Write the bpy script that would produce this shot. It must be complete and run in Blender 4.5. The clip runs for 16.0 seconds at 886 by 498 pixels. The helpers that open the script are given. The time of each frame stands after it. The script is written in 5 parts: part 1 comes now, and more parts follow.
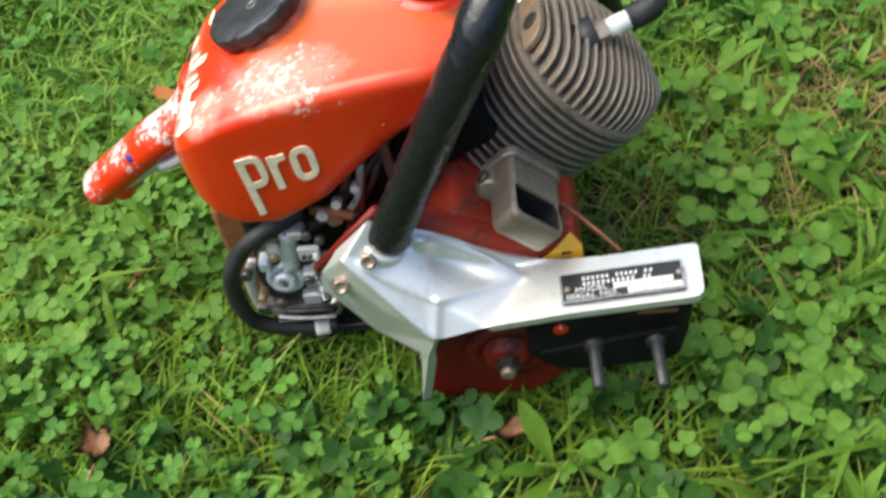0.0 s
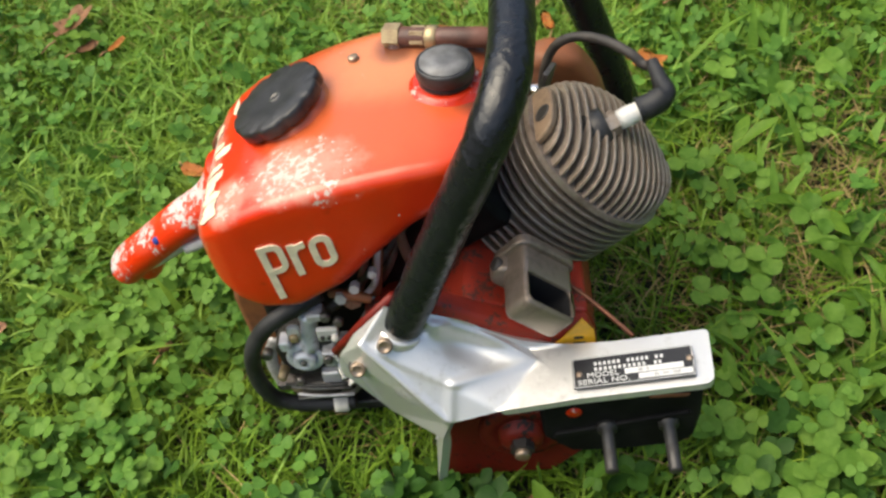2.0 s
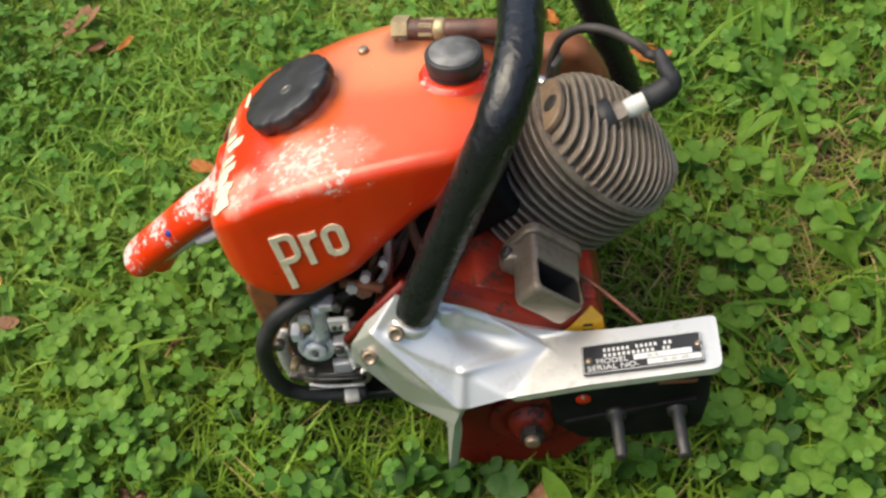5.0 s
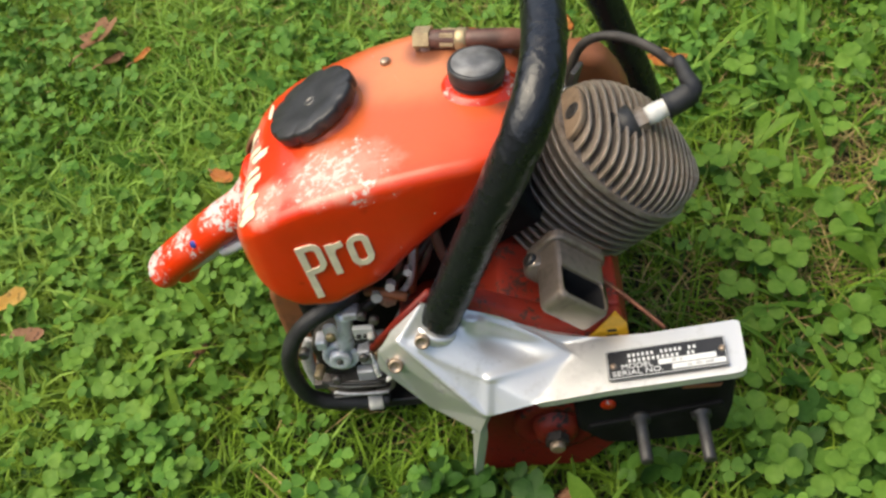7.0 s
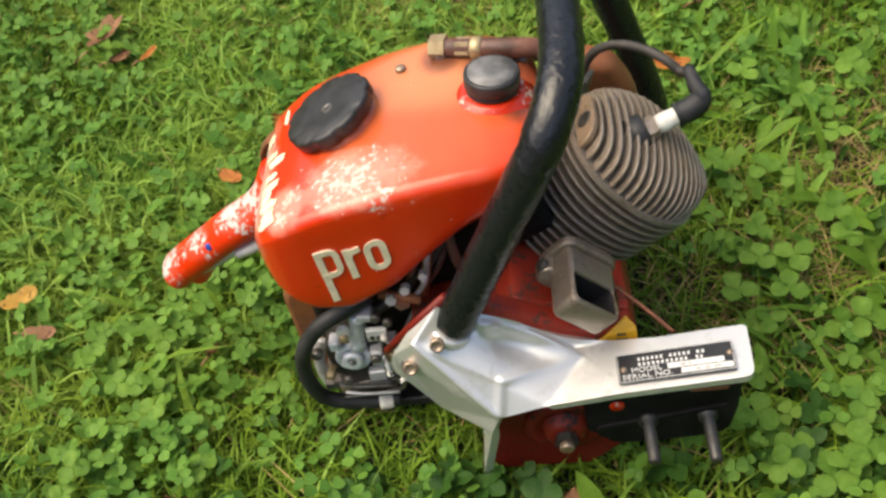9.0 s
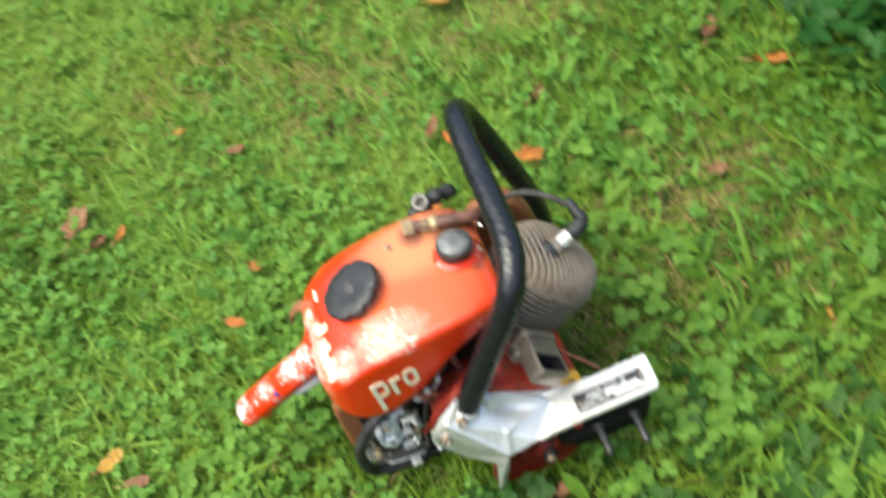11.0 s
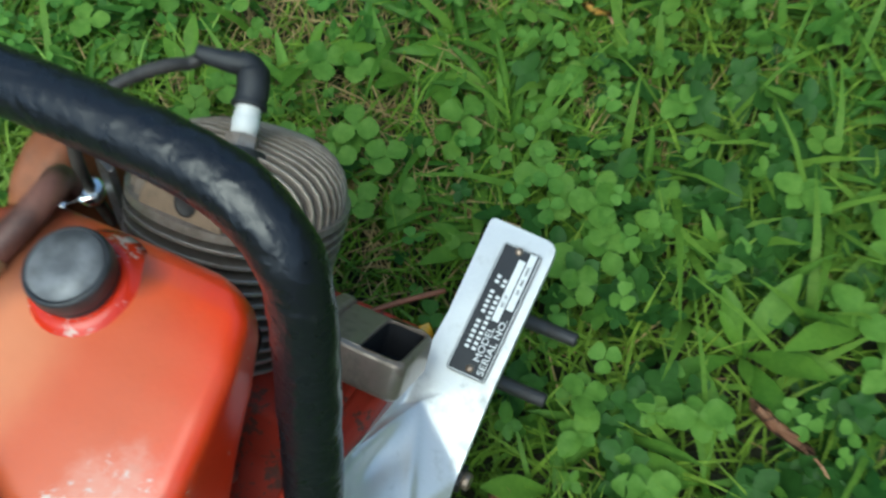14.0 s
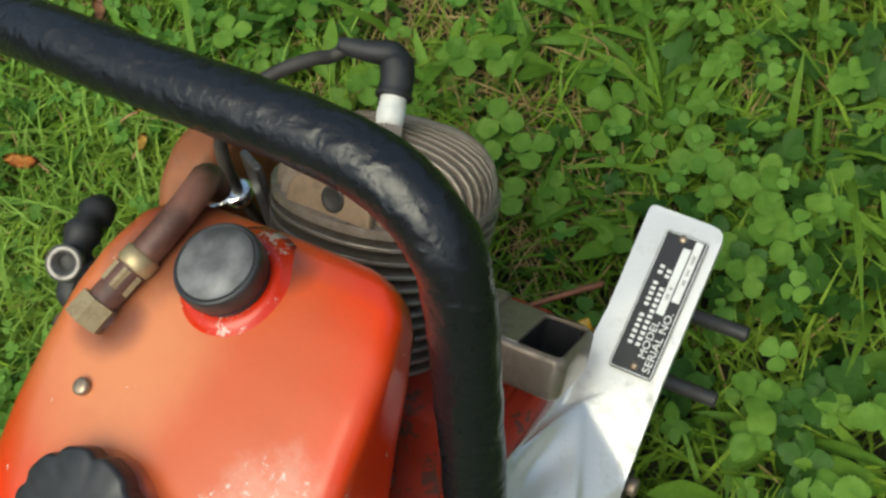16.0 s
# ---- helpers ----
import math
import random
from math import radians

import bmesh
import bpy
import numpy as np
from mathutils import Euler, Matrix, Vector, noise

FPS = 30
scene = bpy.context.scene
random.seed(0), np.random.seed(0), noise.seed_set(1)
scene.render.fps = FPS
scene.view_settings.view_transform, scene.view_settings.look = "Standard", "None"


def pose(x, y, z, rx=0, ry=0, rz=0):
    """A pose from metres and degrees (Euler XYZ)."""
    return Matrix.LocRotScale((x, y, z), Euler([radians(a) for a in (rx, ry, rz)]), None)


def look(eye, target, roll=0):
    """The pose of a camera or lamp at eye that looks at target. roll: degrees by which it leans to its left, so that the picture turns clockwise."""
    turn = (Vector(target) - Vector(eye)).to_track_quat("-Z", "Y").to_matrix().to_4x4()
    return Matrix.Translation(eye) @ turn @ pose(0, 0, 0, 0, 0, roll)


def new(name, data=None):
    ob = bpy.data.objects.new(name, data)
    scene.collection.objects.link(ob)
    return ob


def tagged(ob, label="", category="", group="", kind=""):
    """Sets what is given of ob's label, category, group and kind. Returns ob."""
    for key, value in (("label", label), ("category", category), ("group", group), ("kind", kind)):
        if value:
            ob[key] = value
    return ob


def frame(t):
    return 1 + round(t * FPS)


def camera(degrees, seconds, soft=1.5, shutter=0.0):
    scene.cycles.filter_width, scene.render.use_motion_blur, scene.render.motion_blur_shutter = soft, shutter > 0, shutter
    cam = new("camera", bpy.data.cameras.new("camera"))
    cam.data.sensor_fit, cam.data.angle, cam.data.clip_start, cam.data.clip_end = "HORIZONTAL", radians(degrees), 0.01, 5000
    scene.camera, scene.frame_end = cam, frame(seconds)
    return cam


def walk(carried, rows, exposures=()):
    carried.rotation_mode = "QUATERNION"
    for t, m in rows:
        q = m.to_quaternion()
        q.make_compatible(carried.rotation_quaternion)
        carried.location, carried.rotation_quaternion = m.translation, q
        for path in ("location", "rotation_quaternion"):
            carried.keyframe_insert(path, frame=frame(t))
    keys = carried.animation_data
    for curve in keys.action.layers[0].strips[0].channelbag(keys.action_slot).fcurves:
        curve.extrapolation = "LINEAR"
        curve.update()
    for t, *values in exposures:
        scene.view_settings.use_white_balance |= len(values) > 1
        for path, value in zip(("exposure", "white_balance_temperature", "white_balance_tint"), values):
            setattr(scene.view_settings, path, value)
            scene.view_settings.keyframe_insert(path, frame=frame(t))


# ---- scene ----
cam = camera(48.1, 16.0, soft=2.6, shutter=0.6)
PATH = [
    (0, (0.1072, -0.3623, 0.6392), (0.0270, 0.2630, -0.1370), -10.15),
    (0.5, (0.1206, -0.3445, 0.6428), (0.0393, 0.2956, -0.1211), -8.71),
    (1, (0.1092, -0.3433, 0.6533), (0.0115, 0.3010, -0.1052), -10.14),
    (1.5, (0.1141, -0.3499, 0.6617), (0.0086, 0.3022, -0.0891), -10.91),
    (2, (0.1174, -0.3563, 0.6637), (0.0146, 0.3085, -0.0762), -11.07),
    (2.5, (0.1168, -0.3569, 0.6653), (0.0178, 0.3011, -0.0811), -11.32),
    (3, (0.1153, -0.3619, 0.6635), (0.0187, 0.2953, -0.0841), -11.87),
    (3.5, (0.1126, -0.3657, 0.6592), (0.0116, 0.2894, -0.0896), -12.38),
    (4, (0.1131, -0.3686, 0.6602), (0.0117, 0.3017, -0.0749), -11.16),
    (6.5, (0.1077, -0.3687, 0.6696), (-0.0059, 0.2955, -0.0693), -12.62),
    (7, (0.1039, -0.3698, 0.6713), (-0.0095, 0.3003, -0.0623), -12.76),
    (7.5, (0.1044, -0.3673, 0.6714), (-0.0104, 0.2965, -0.0676), -12.81),
    (8, (0.0986, -0.3660, 0.6692), (-0.0139, 0.2950, -0.0726), -12.33),
    (10.3, (0.0528, -0.4287, 0.9152), (0.0070, 0.2475, 0.1799), -11.51),
    (10.5, (0.0195, -0.4542, 0.9975), (0.0162, 0.2323, 0.2704), -11.87),
    (11, (0.0061, -0.4721, 1.0374), (0.0576, 0.1509, 0.2569), -16.30),
    (11.2, (0.0053, -0.4426, 1.0264), (0.0955, 0.1367, 0.2163), -15.88),
    (11.5, (-0.0110, -0.3806, 1.0328), (0.1171, 0.1752, 0.2114), -19.51),
    (11.8, (-0.0430, -0.3238, 1.0149), (0.1253, 0.1764, 0.1655), -19.74),
    (12, (-0.0618, -0.2842, 1.0031), (0.1742, 0.1344, 0.1261), -17.14),
    (12.2, (-0.1285, -0.2147, 0.9671), (0.2130, 0.1166, 0.0876), -13.20),
    (12.5, (-0.1407, -0.1518, 0.9540), (0.1845, 0.1709, 0.0652), -18.74),
    (12.8, (-0.1036, -0.1230, 0.9178), (0.1828, 0.2126, 0.0204), -23.22),
    (13, (-0.0801, -0.1128, 0.9033), (0.2335, 0.2168, 0.0127), -22.47),
    (13.2, (-0.0651, -0.0988, 0.8714), (0.2509, 0.1849, -0.0340), -20.56),
    (13.5, (-0.0176, -0.0891, 0.8185), (0.2934, 0.1703, -0.0959), -19.80),
    (13.7, (-0.0052, -0.1045, 0.7356), (0.3258, 0.1489, -0.1734), -16.17),
    (14, (0.0009, -0.1096, 0.6318), (0.3502, 0.1552, -0.2670), -12.77),
    (14.2, (0.0008, -0.0957, 0.6043), (0.3785, 0.1956, -0.2746), -14.55),
    (14.5, (0.0059, -0.0939, 0.6107), (0.3635, 0.2576, -0.2545), -20.57),
    (15, (-0.0013, -0.0886, 0.6088), (0.3212, 0.2798, -0.2631), -24.26),
    (15.5, (-0.0041, -0.0928, 0.6085), (0.3089, 0.2925, -0.2596), -25.64),
    (16, (-0.0021, -0.0976, 0.6067), (0.2962, 0.2929, -0.2642), -28.39),
]
EXPOSURES = [(0.0, 1.22, 6250, 2), (1.5, 1.08, 6700, 4), (3.0, 0.95, 6950, 5), (4.0, 1.0, 6900, 5), (8.0, 1.0, 6900, 5), (10.3, 1.22, 7700, 11), (10.5, 1.24, 7600, 11), (11.0, 1.48, 6400, -1), (12.0, 1.28, 5900, -4), (12.5, 0.98, 5900, -4), (13.0, 0.82, 6300, -2), (13.5, 0.78, 6000, -5), (14.0, 0.60, 5300, -10), (14.5, 0.55, 5500, -10), (15.0, 0.56, 6100, -6), (16.0, 0.58, 6500, -5)]
walk(cam, [(t, look(eye, target, roll)) for t, eye, target, roll in PATH], EXPOSURES)

# ---- light: a bright hazy sky with a soft sun ----
SUN_HEIGHT, SUN_TURN = 62.0, 266.0
world = bpy.data.worlds.new("sky")
scene.world = world
world.use_nodes = True
sky = world.node_tree.nodes.new("ShaderNodeTexSky")
sky.sky_type, sky.sun_disc = "NISHITA", False
sky.sun_elevation, sky.sun_rotation = radians(SUN_HEIGHT), radians(SUN_TURN)
sky.air_density, sky.dust_density, sky.ozone_density = 1.0, 4.0, 1.0
world.node_tree.links.new(sky.outputs[0], world.node_tree.nodes["Background"].inputs[0])
world.node_tree.nodes["Background"].inputs[1].default_value = 0.122
sun_data = bpy.data.lights.new("sun", "SUN")
sun_data.energy, sun_data.angle, sun_data.color = 1.6, radians(58), (1.0, 0.91, 0.76)
sun = new("sun", sun_data)
sun.rotation_euler = (radians(90 - SUN_HEIGHT), 0, radians(180 - SUN_TURN))

# ---- materials ----


class Mat:
    """A small wrapper round a node material."""

    def __init__(self, name):
        self.m = bpy.data.materials.new(name)
        self.m.use_nodes = True
        self.t = self.m.node_tree
        self.n, self.l = self.t.nodes, self.t.links
        self.bsdf = self.n["Principled BSDF"]
        self.coord = self.n.new("ShaderNodeTexCoord").outputs["Object"]

    def put(self, socket, value):
        if isinstance(value, bpy.types.NodeSocket):
            self.l.new(value, socket)
        elif isinstance(value, tuple) and len(value) == 3 and socket.type == "RGBA":
            socket.default_value = (*value, 1)
        else:
            socket.default_value = value

    def set(self, **values):
        for key, value in values.items():
            self.put(self.bsdf.inputs[key.replace("_", " ")], value)
        return self

    def noise(self, scale, detail=4.0, rough=0.55, vector=None):
        node = self.n.new("ShaderNodeTexNoise")
        node.inputs["Scale"].default_value = scale
        node.inputs["Detail"].default_value = detail
        node.inputs["Roughness"].default_value = rough
        self.l.new(vector or self.coord, node.inputs["Vector"])
        return node.outputs["Fac"]

    def math(self, op, a, b=0.0, c=0.0, clamp=False):
        node = self.n.new("ShaderNodeMath")
        node.operation, node.use_clamp = op, clamp
        for s, v in zip(node.inputs, (a, b, c)):
            self.put(s, v)
        return node.outputs[0]

    def ramp(self, fac, low, high):
        """0 below low, 1 above high."""
        node = self.n.new("ShaderNodeMapRange")
        node.interpolation_type = "SMOOTHSTEP"
        self.put(node.inputs[0], fac)
        node.inputs[1].default_value, node.inputs[2].default_value = low, high
        return node.outputs[0]

    def mix(self, fac, a, b):
        node = self.n.new("ShaderNodeMix")
        node.data_type = "RGBA"
        self.put(node.inputs[0], fac)
        self.put(node.inputs[6], a)
        self.put(node.inputs[7], b)
        return node.outputs[2]

    def axis(self, i):
        node = self.n.new("ShaderNodeSeparateXYZ")
        self.l.new(self.coord, node.inputs[0])
        return node.outputs[i]

    def bump(self, height, strength=0.3, distance=0.001):
        node = self.n.new("ShaderNodeBump")
        node.inputs["Strength"].default_value = strength
        node.inputs["Distance"].default_value = distance
        self.l.new(height, node.inputs["Height"])
        self.l.new(node.outputs[0], self.bsdf.inputs["Normal"])
        return self

    def island(self):
        return self.n.new("ShaderNodeNewGeometry").outputs["Random Per Island"]


def red_paint(name, base, worn, wear, spots=(), stains=(), coat=0.14, gloss=0.36, pink=0.7, faded_sheen_at=(), bleached_sheen_at=()):
    """Old sprayed enamel: faded, scuffed, chipped to pale primer in the rubbed spots, oily in the stains."""
    m = Mat(name)

    def nearness(places):
        """1 in the middle of the nearest of some ellipsoids, 0 outside."""
        best = None
        for centre, size in places:
            far = None
            for i, (c, q) in enumerate(zip(centre, size)):
                d = m.math("POWER", m.math("ABSOLUTE", m.math("DIVIDE", m.math("SUBTRACT", m.axis(i), c), q)), 2.0)
                far = d if far is None else m.math("ADD", far, d)
            k = m.math("SUBTRACT", 1.0, far, clamp=True)
            best = k if best is None else m.math("MAXIMUM", best, k)
        return best

    faded = m.mix(m.ramp(m.noise(14, 5), 0.35, 0.75), base, tuple(min(1, c * 1.12 + 0.004) for c in base))
    coloured = m.mix(m.ramp(m.noise(60, 6), 0.62, 0.8), faded, tuple(c * 0.62 for c in base))
    if faded_sheen_at:
        # chalky, sun-bleached film, with the top's sky sheen put into the colour
        film = m.ramp(m.math("ADD", nearness(faded_sheen_at), m.math("MULTIPLY", m.noise(26, 5), 0.5)), 0.30, 1.0)
        coloured = m.mix(m.math("MULTIPLY", film, 0.66), coloured, (0.45, 0.130, 0.042))
    # broad pale highlight painted over partly bleached enamel
    if bleached_sheen_at:
        pale = m.ramp(m.math("ADD", nearness(bleached_sheen_at), m.math("MULTIPLY", m.noise(30, 5), 0.5)), 0.30, 1.25)
        coloured = m.mix(m.math("MULTIPLY", pale, 0.55), coloured, (0.66, 0.300, 0.130))
    fine = m.noise(250, 6, 0.7)
    chips = m.math("ADD", m.math("MULTIPLY", fine, 0.62), m.math("MULTIPLY", m.noise(58, 3), 0.38))
    if spots:
        near = nearness(spots)
        # scuffed pink round the bare flecks
        scuff = m.math("MULTIPLY", m.ramp(m.math("ADD", m.math("MULTIPLY", near, 0.5), m.math("MULTIPLY", m.noise(48, 6, 0.7), 0.7)), 0.46, 0.80), pink)
        coloured = m.mix(scuff, coloured, (0.62, 0.32, 0.24))
        chips = m.math("ADD", chips, m.math("MULTIPLY", near, 0.19))
    if stains:
        oil = m.math("MULTIPLY", m.ramp(m.math("ADD", nearness(stains), m.math("MULTIPLY", m.noise(45, 5), 0.7)), 0.30, 1.40), 0.9)
        coloured = m.mix(oil, coloured, (0.11, 0.035, 0.02))
    mask = m.math("MAXIMUM", m.ramp(chips, 1 - wear, 1 - wear + 0.05), m.ramp(m.noise(140, 2), 0.745, 0.755))
    m.set(Base_Color=m.mix(mask, coloured, worn), Roughness=m.mix(mask, (gloss, gloss, gloss), (0.6, 0.6, 0.6)))
    m.bsdf.inputs["Coat Weight"].default_value = coat
    m.bsdf.inputs["Coat Roughness"].default_value = 0.22
    m.bsdf.inputs["Specular IOR Level"].default_value = 0.32
    m.bump(m.math("SUBTRACT", m.noise(220, 3), mask), 0.25, 0.0006)
    return m.m


def metal(name, base, grime, rough=0.35, metallic=1.0, amount=0.5, scale=40, relief=0.25):
    """Cast or turned metal with grime in patches."""
    m = Mat(name)
    g = m.ramp(m.math("ADD", m.math("MULTIPLY", m.noise(scale, 6, 0.6), 0.7), m.math("MULTIPLY", m.noise(scale * 5, 3), 0.3)), 0.62 - amount * 0.35, 0.82 - amount * 0.2)
    m.set(Base_Color=m.mix(g, base, grime), Metallic=m.math("MULTIPLY_ADD", g, -0.6 * metallic, metallic))
    m.set(Roughness=m.math("MULTIPLY_ADD", g, 0.3, rough))
    m.bump(m.noise(scale * 12, 4), relief, 0.0005)
    return m.m


def plain(name, base, rough=0.5, metallic=0.0, vary=0.25, scale=60, relief=0.2):
    m = Mat(name)
    low, high = (tuple(max(0, c * k) for c in base) for k in (1 - vary, 1 + vary))
    m.set(Base_Color=m.mix(m.ramp(m.noise(scale, 6), 0.3, 0.7), low, high), Metallic=metallic)
    m.set(Roughness=m.math("MULTIPLY_ADD", m.noise(scale * 0.6, 3), 0.25, rough - 0.12))
    m.bump(m.noise(scale * 8, 4), relief, 0.0005)
    return m.m


def leafy(name, dark, light, tip=None, rough=0.5, through_light=0.3, patches=3.0, single=False):
    """Leaves and blades: each its own shade, with light coming through."""
    m = Mat(name)
    shade = m.mix(m.n.new("ShaderNodeObjectInfo").outputs["Random"] if single else m.island(), dark, light)
    shade = m.mix(m.ramp(m.noise(patches, 4), 0.42, 0.62), shade, m.mix(0.35, shade, tip or light))
    mottle = m.ramp(m.math("ADD", m.math("MULTIPLY", m.noise(240, 4, 0.65), 0.6), m.math("MULTIPLY", m.noise(60, 3), 0.4)), 0.36, 0.64)
    shade = m.mix(mottle, m.mix(0.32, shade, dark), m.mix(0.26, shade, light))
    m.set(Base_Color=shade, Roughness=m.math("MULTIPLY_ADD", m.noise(150, 3), 0.25, rough - 0.12))
    m.bump(m.noise(420, 5, 0.65), 0.55, 0.0008)
    m.bsdf.inputs["Specular IOR Level"].default_value = 0.13
    glow = m.n.new("ShaderNodeBsdfTranslucent")
    m.l.new(shade, glow.inputs[0])
    both = m.n.new("ShaderNodeMixShader")
    both.inputs[0].default_value = through_light
    m.l.new(m.bsdf.outputs[0], both.inputs[1])
    m.l.new(glow.outputs[0], both.inputs[2])
    m.l.new(both.outputs[0], m.n["Material Output"].inputs[0])
    return m.m


RED = (0.66, 0.030, 0.0025)
M_TANK = red_paint("worn_red_enamel", RED, (0.60, 0.48, 0.42), 0.345, (((-0.030, 0.062, 0.275), (0.080, 0.036, 0.017)), ((-0.072, 0.060, 0.258), (0.036, 0.026, 0.013)), ((-0.094, 0.110, 0.235), (0.022, 0.075, 0.030))), (((0.076, 0.156, 0.285), (0.046, 0.030, 0.03)), ((0.034, 0.160, 0.286), (0.020, 0.022, 0.02)), ((0.080, 0.104, 0.285), (0.015, 0.018, 0.012))), coat=0.6, faded_sheen_at=(((0.00, 0.125, 0.288), (0.140, 0.105, 0.030)),), bleached_sheen_at=(((0.030, 0.150, 0.287), (0.075, 0.055, 0.030)),))
M_GRIP = red_paint("chipped_red_enamel", RED, (0.56, 0.54, 0.52), 0.395, (((-0.110, 0.114, 0.216), (0.030, 0.018, 0.019)), ((-0.128, 0.115, 0.202), (0.045, 0.018, 0.018)), ((-0.165, 0.120, 0.173), (0.045, 0.018, 0.018)), ((-0.194, 0.127, 0.143), (0.024, 0.020, 0.020))), pink=0.15)
M_NECK = red_paint("chipped_glossy_red", (0.50, 0.022, 0.003), (0.60, 0.45, 0.38), 0.455, (), (), 0.5, 0.25)
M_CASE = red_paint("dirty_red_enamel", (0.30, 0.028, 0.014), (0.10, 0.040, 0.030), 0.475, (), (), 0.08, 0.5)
# oily red, darkened further: the shade below the arm is in its colour
M_DRUM = red_paint("oily_shaded_red_enamel", (0.155, 0.010, 0.005), (0.020, 0.010, 0.008), 0.45, (), (), 0.05, 0.5)
M_SHROUD = metal("rusty_red_steel", (0.30, 0.105, 0.042), (0.15, 0.070, 0.036), 0.5, 0.15, 0.6, 25)
M_CAST = metal("polished_cast_aluminium", (0.71, 0.705, 0.69), (0.40, 0.39, 0.37), 0.36, 0.64, 0.30, 38, 0.25)
M_DULL = metal("dull_cast_aluminium", (0.56, 0.56, 0.58), (0.19, 0.18, 0.175), 0.40, 0.35, 0.40, 80)
M_FINS = metal("grimy_cast_fins", (0.38, 0.33, 0.285), (0.13, 0.095, 0.070), 0.34, 0.6, 0.45, 34)
M_HEAD = metal("sooty_brown_head", (0.40, 0.33, 0.27), (0.16, 0.115, 0.078), 0.36, 0.5, 0.5, 36)
M_LAND = metal("tan_stained_casting", (0.29, 0.205, 0.135), (0.15, 0.10, 0.065), 0.5, 0.25, 0.6, 30)
M_EXHAUST = metal("scorched_casting", (0.27, 0.225, 0.185), (0.10, 0.072, 0.052), 0.30, 0.6, 0.5, 34)
M_DEAD_BLACK = plain("dead_black", (0.006, 0.006, 0.009), 0.8)
M_ZINC = metal("grey_zinc", (0.72, 0.74, 0.81), (0.18, 0.175, 0.18), 0.30, 0.30, 0.36, 110)
M_STEEL = metal("dark_steel", (0.20, 0.19, 0.18), (0.09, 0.065, 0.05), 0.4, 0.8, 0.5, 80)
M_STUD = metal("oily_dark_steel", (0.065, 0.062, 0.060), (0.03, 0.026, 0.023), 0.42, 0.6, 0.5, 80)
M_BOLT = metal("tarnished_bolt_steel", (0.40, 0.31, 0.23), (0.16, 0.10, 0.065), 0.35, 0.8, 0.5, 90)
M_CHROME = plain("bright_plate", (0.9, 0.9, 0.88), 0.2, 1.0, 0.05)
M_BRASS = metal("dull_brass", (0.42, 0.33, 0.19), (0.20, 0.13, 0.08), 0.45, 0.6, 0.5, 90)
M_COPPER = metal("copper_pipe", (0.28, 0.115, 0.065), (0.15, 0.065, 0.04), 0.42, 0.7, 0.5, 60)
M_BLACK = plain("black_moulded_plastic", (0.026, 0.026, 0.028), 0.42, 0.0, 0.35, 90, 0.15)
M_SCUFF_SHEEN = plain("scuffed_sheen_grey_plastic", (0.150, 0.150, 0.155), 0.42, 0.0, 0.35, 110, 0.3)
M_RUBBER = plain("dusty_black_rubber", (0.020, 0.020, 0.021), 0.55, 0.0, 0.45, 70)
M_LEAD = plain("dusty_brown_rubber", (0.050, 0.043, 0.037), 0.55, 0.0, 0.45, 70)
M_PAD = plain("near_black_steel", (0.009, 0.0085, 0.0085), 0.62, 0.0, 0.5, 40)
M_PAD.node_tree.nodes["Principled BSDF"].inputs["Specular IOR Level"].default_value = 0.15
M_HOSE = plain("rust_stained_hose", (0.125, 0.055, 0.040), 0.5, 0.0, 0.5, 60)
M_CERAMIC = plain("white_ceramic", (0.80, 0.78, 0.73), 0.25, 0.0, 0.08)
M_CREAM = plain("cream_decal", (0.80, 0.70, 0.50), 0.5, 0.0, 0.12, 120)
M_LABEL = plain("black_plate_enamel", (0.014, 0.014, 0.016), 0.35)
M_PRINT = plain("silver_print", (0.72, 0.72, 0.70), 0.4, 0.2, 0.06)
M_STAMP = plain("grey_stamping", (0.30, 0.30, 0.30), 0.5, 0.2, 0.1)
M_BLUE = plain("blue_paint", (0.02, 0.05, 0.30), 0.5)
M_YELLOW = plain("yellow_label_film", (0.80, 0.42, 0.02), 0.45, 0.0, 0.2)
M_WHITE = plain("off_white_clip", (0.62, 0.60, 0.55), 0.5)


def tape_material():
    m = Mat("black_wrapped_tape")
    wave = m.n.new("ShaderNodeTexWave")
    wave.inputs["Scale"].default_value, wave.inputs["Distortion"].default_value = 26, 12
    wave.inputs["Detail"].default_value, wave.inputs["Detail Scale"].default_value = 4, 2.5
    m.l.new(m.coord, wave.inputs["Vector"])
    dust = m.ramp(m.noise(140, 6, 0.75), 0.62, 0.78)
    m.set(Base_Color=m.mix(dust, (0.008, 0.0085, 0.011), (0.060, 0.058, 0.055)))
    m.bsdf.inputs["Specular IOR Level"].default_value = 0.55
    m.set(Roughness=m.math("MULTIPLY_ADD", m.noise(90, 4), 0.30, 0.14))
    m.bump(m.math("ADD", m.math("MULTIPLY", wave.outputs["Fac"], 0.6), m.math("MULTIPLY", m.noise(160, 5, 0.65), 0.6)), 0.30, 0.0014)
    return m.m


M_TAPE = tape_material()

M_GRASS = leafy("grass_blades", (0.055, 0.130, 0.012), (0.235, 0.385, 0.038), (0.34, 0.40, 0.06), 0.42, 0.30, 3.0)
M_BLADE = leafy("broad_grass_blades", (0.062, 0.150, 0.015), (0.165, 0.285, 0.036), (0.21, 0.30, 0.035), 0.40, 0.3, 4.0)
M_CLOVER = leafy("clover_leaves", (0.054, 0.150, 0.022), (0.150, 0.295, 0.052), (0.22, 0.34, 0.045), 0.46, 0.24, 3.5)
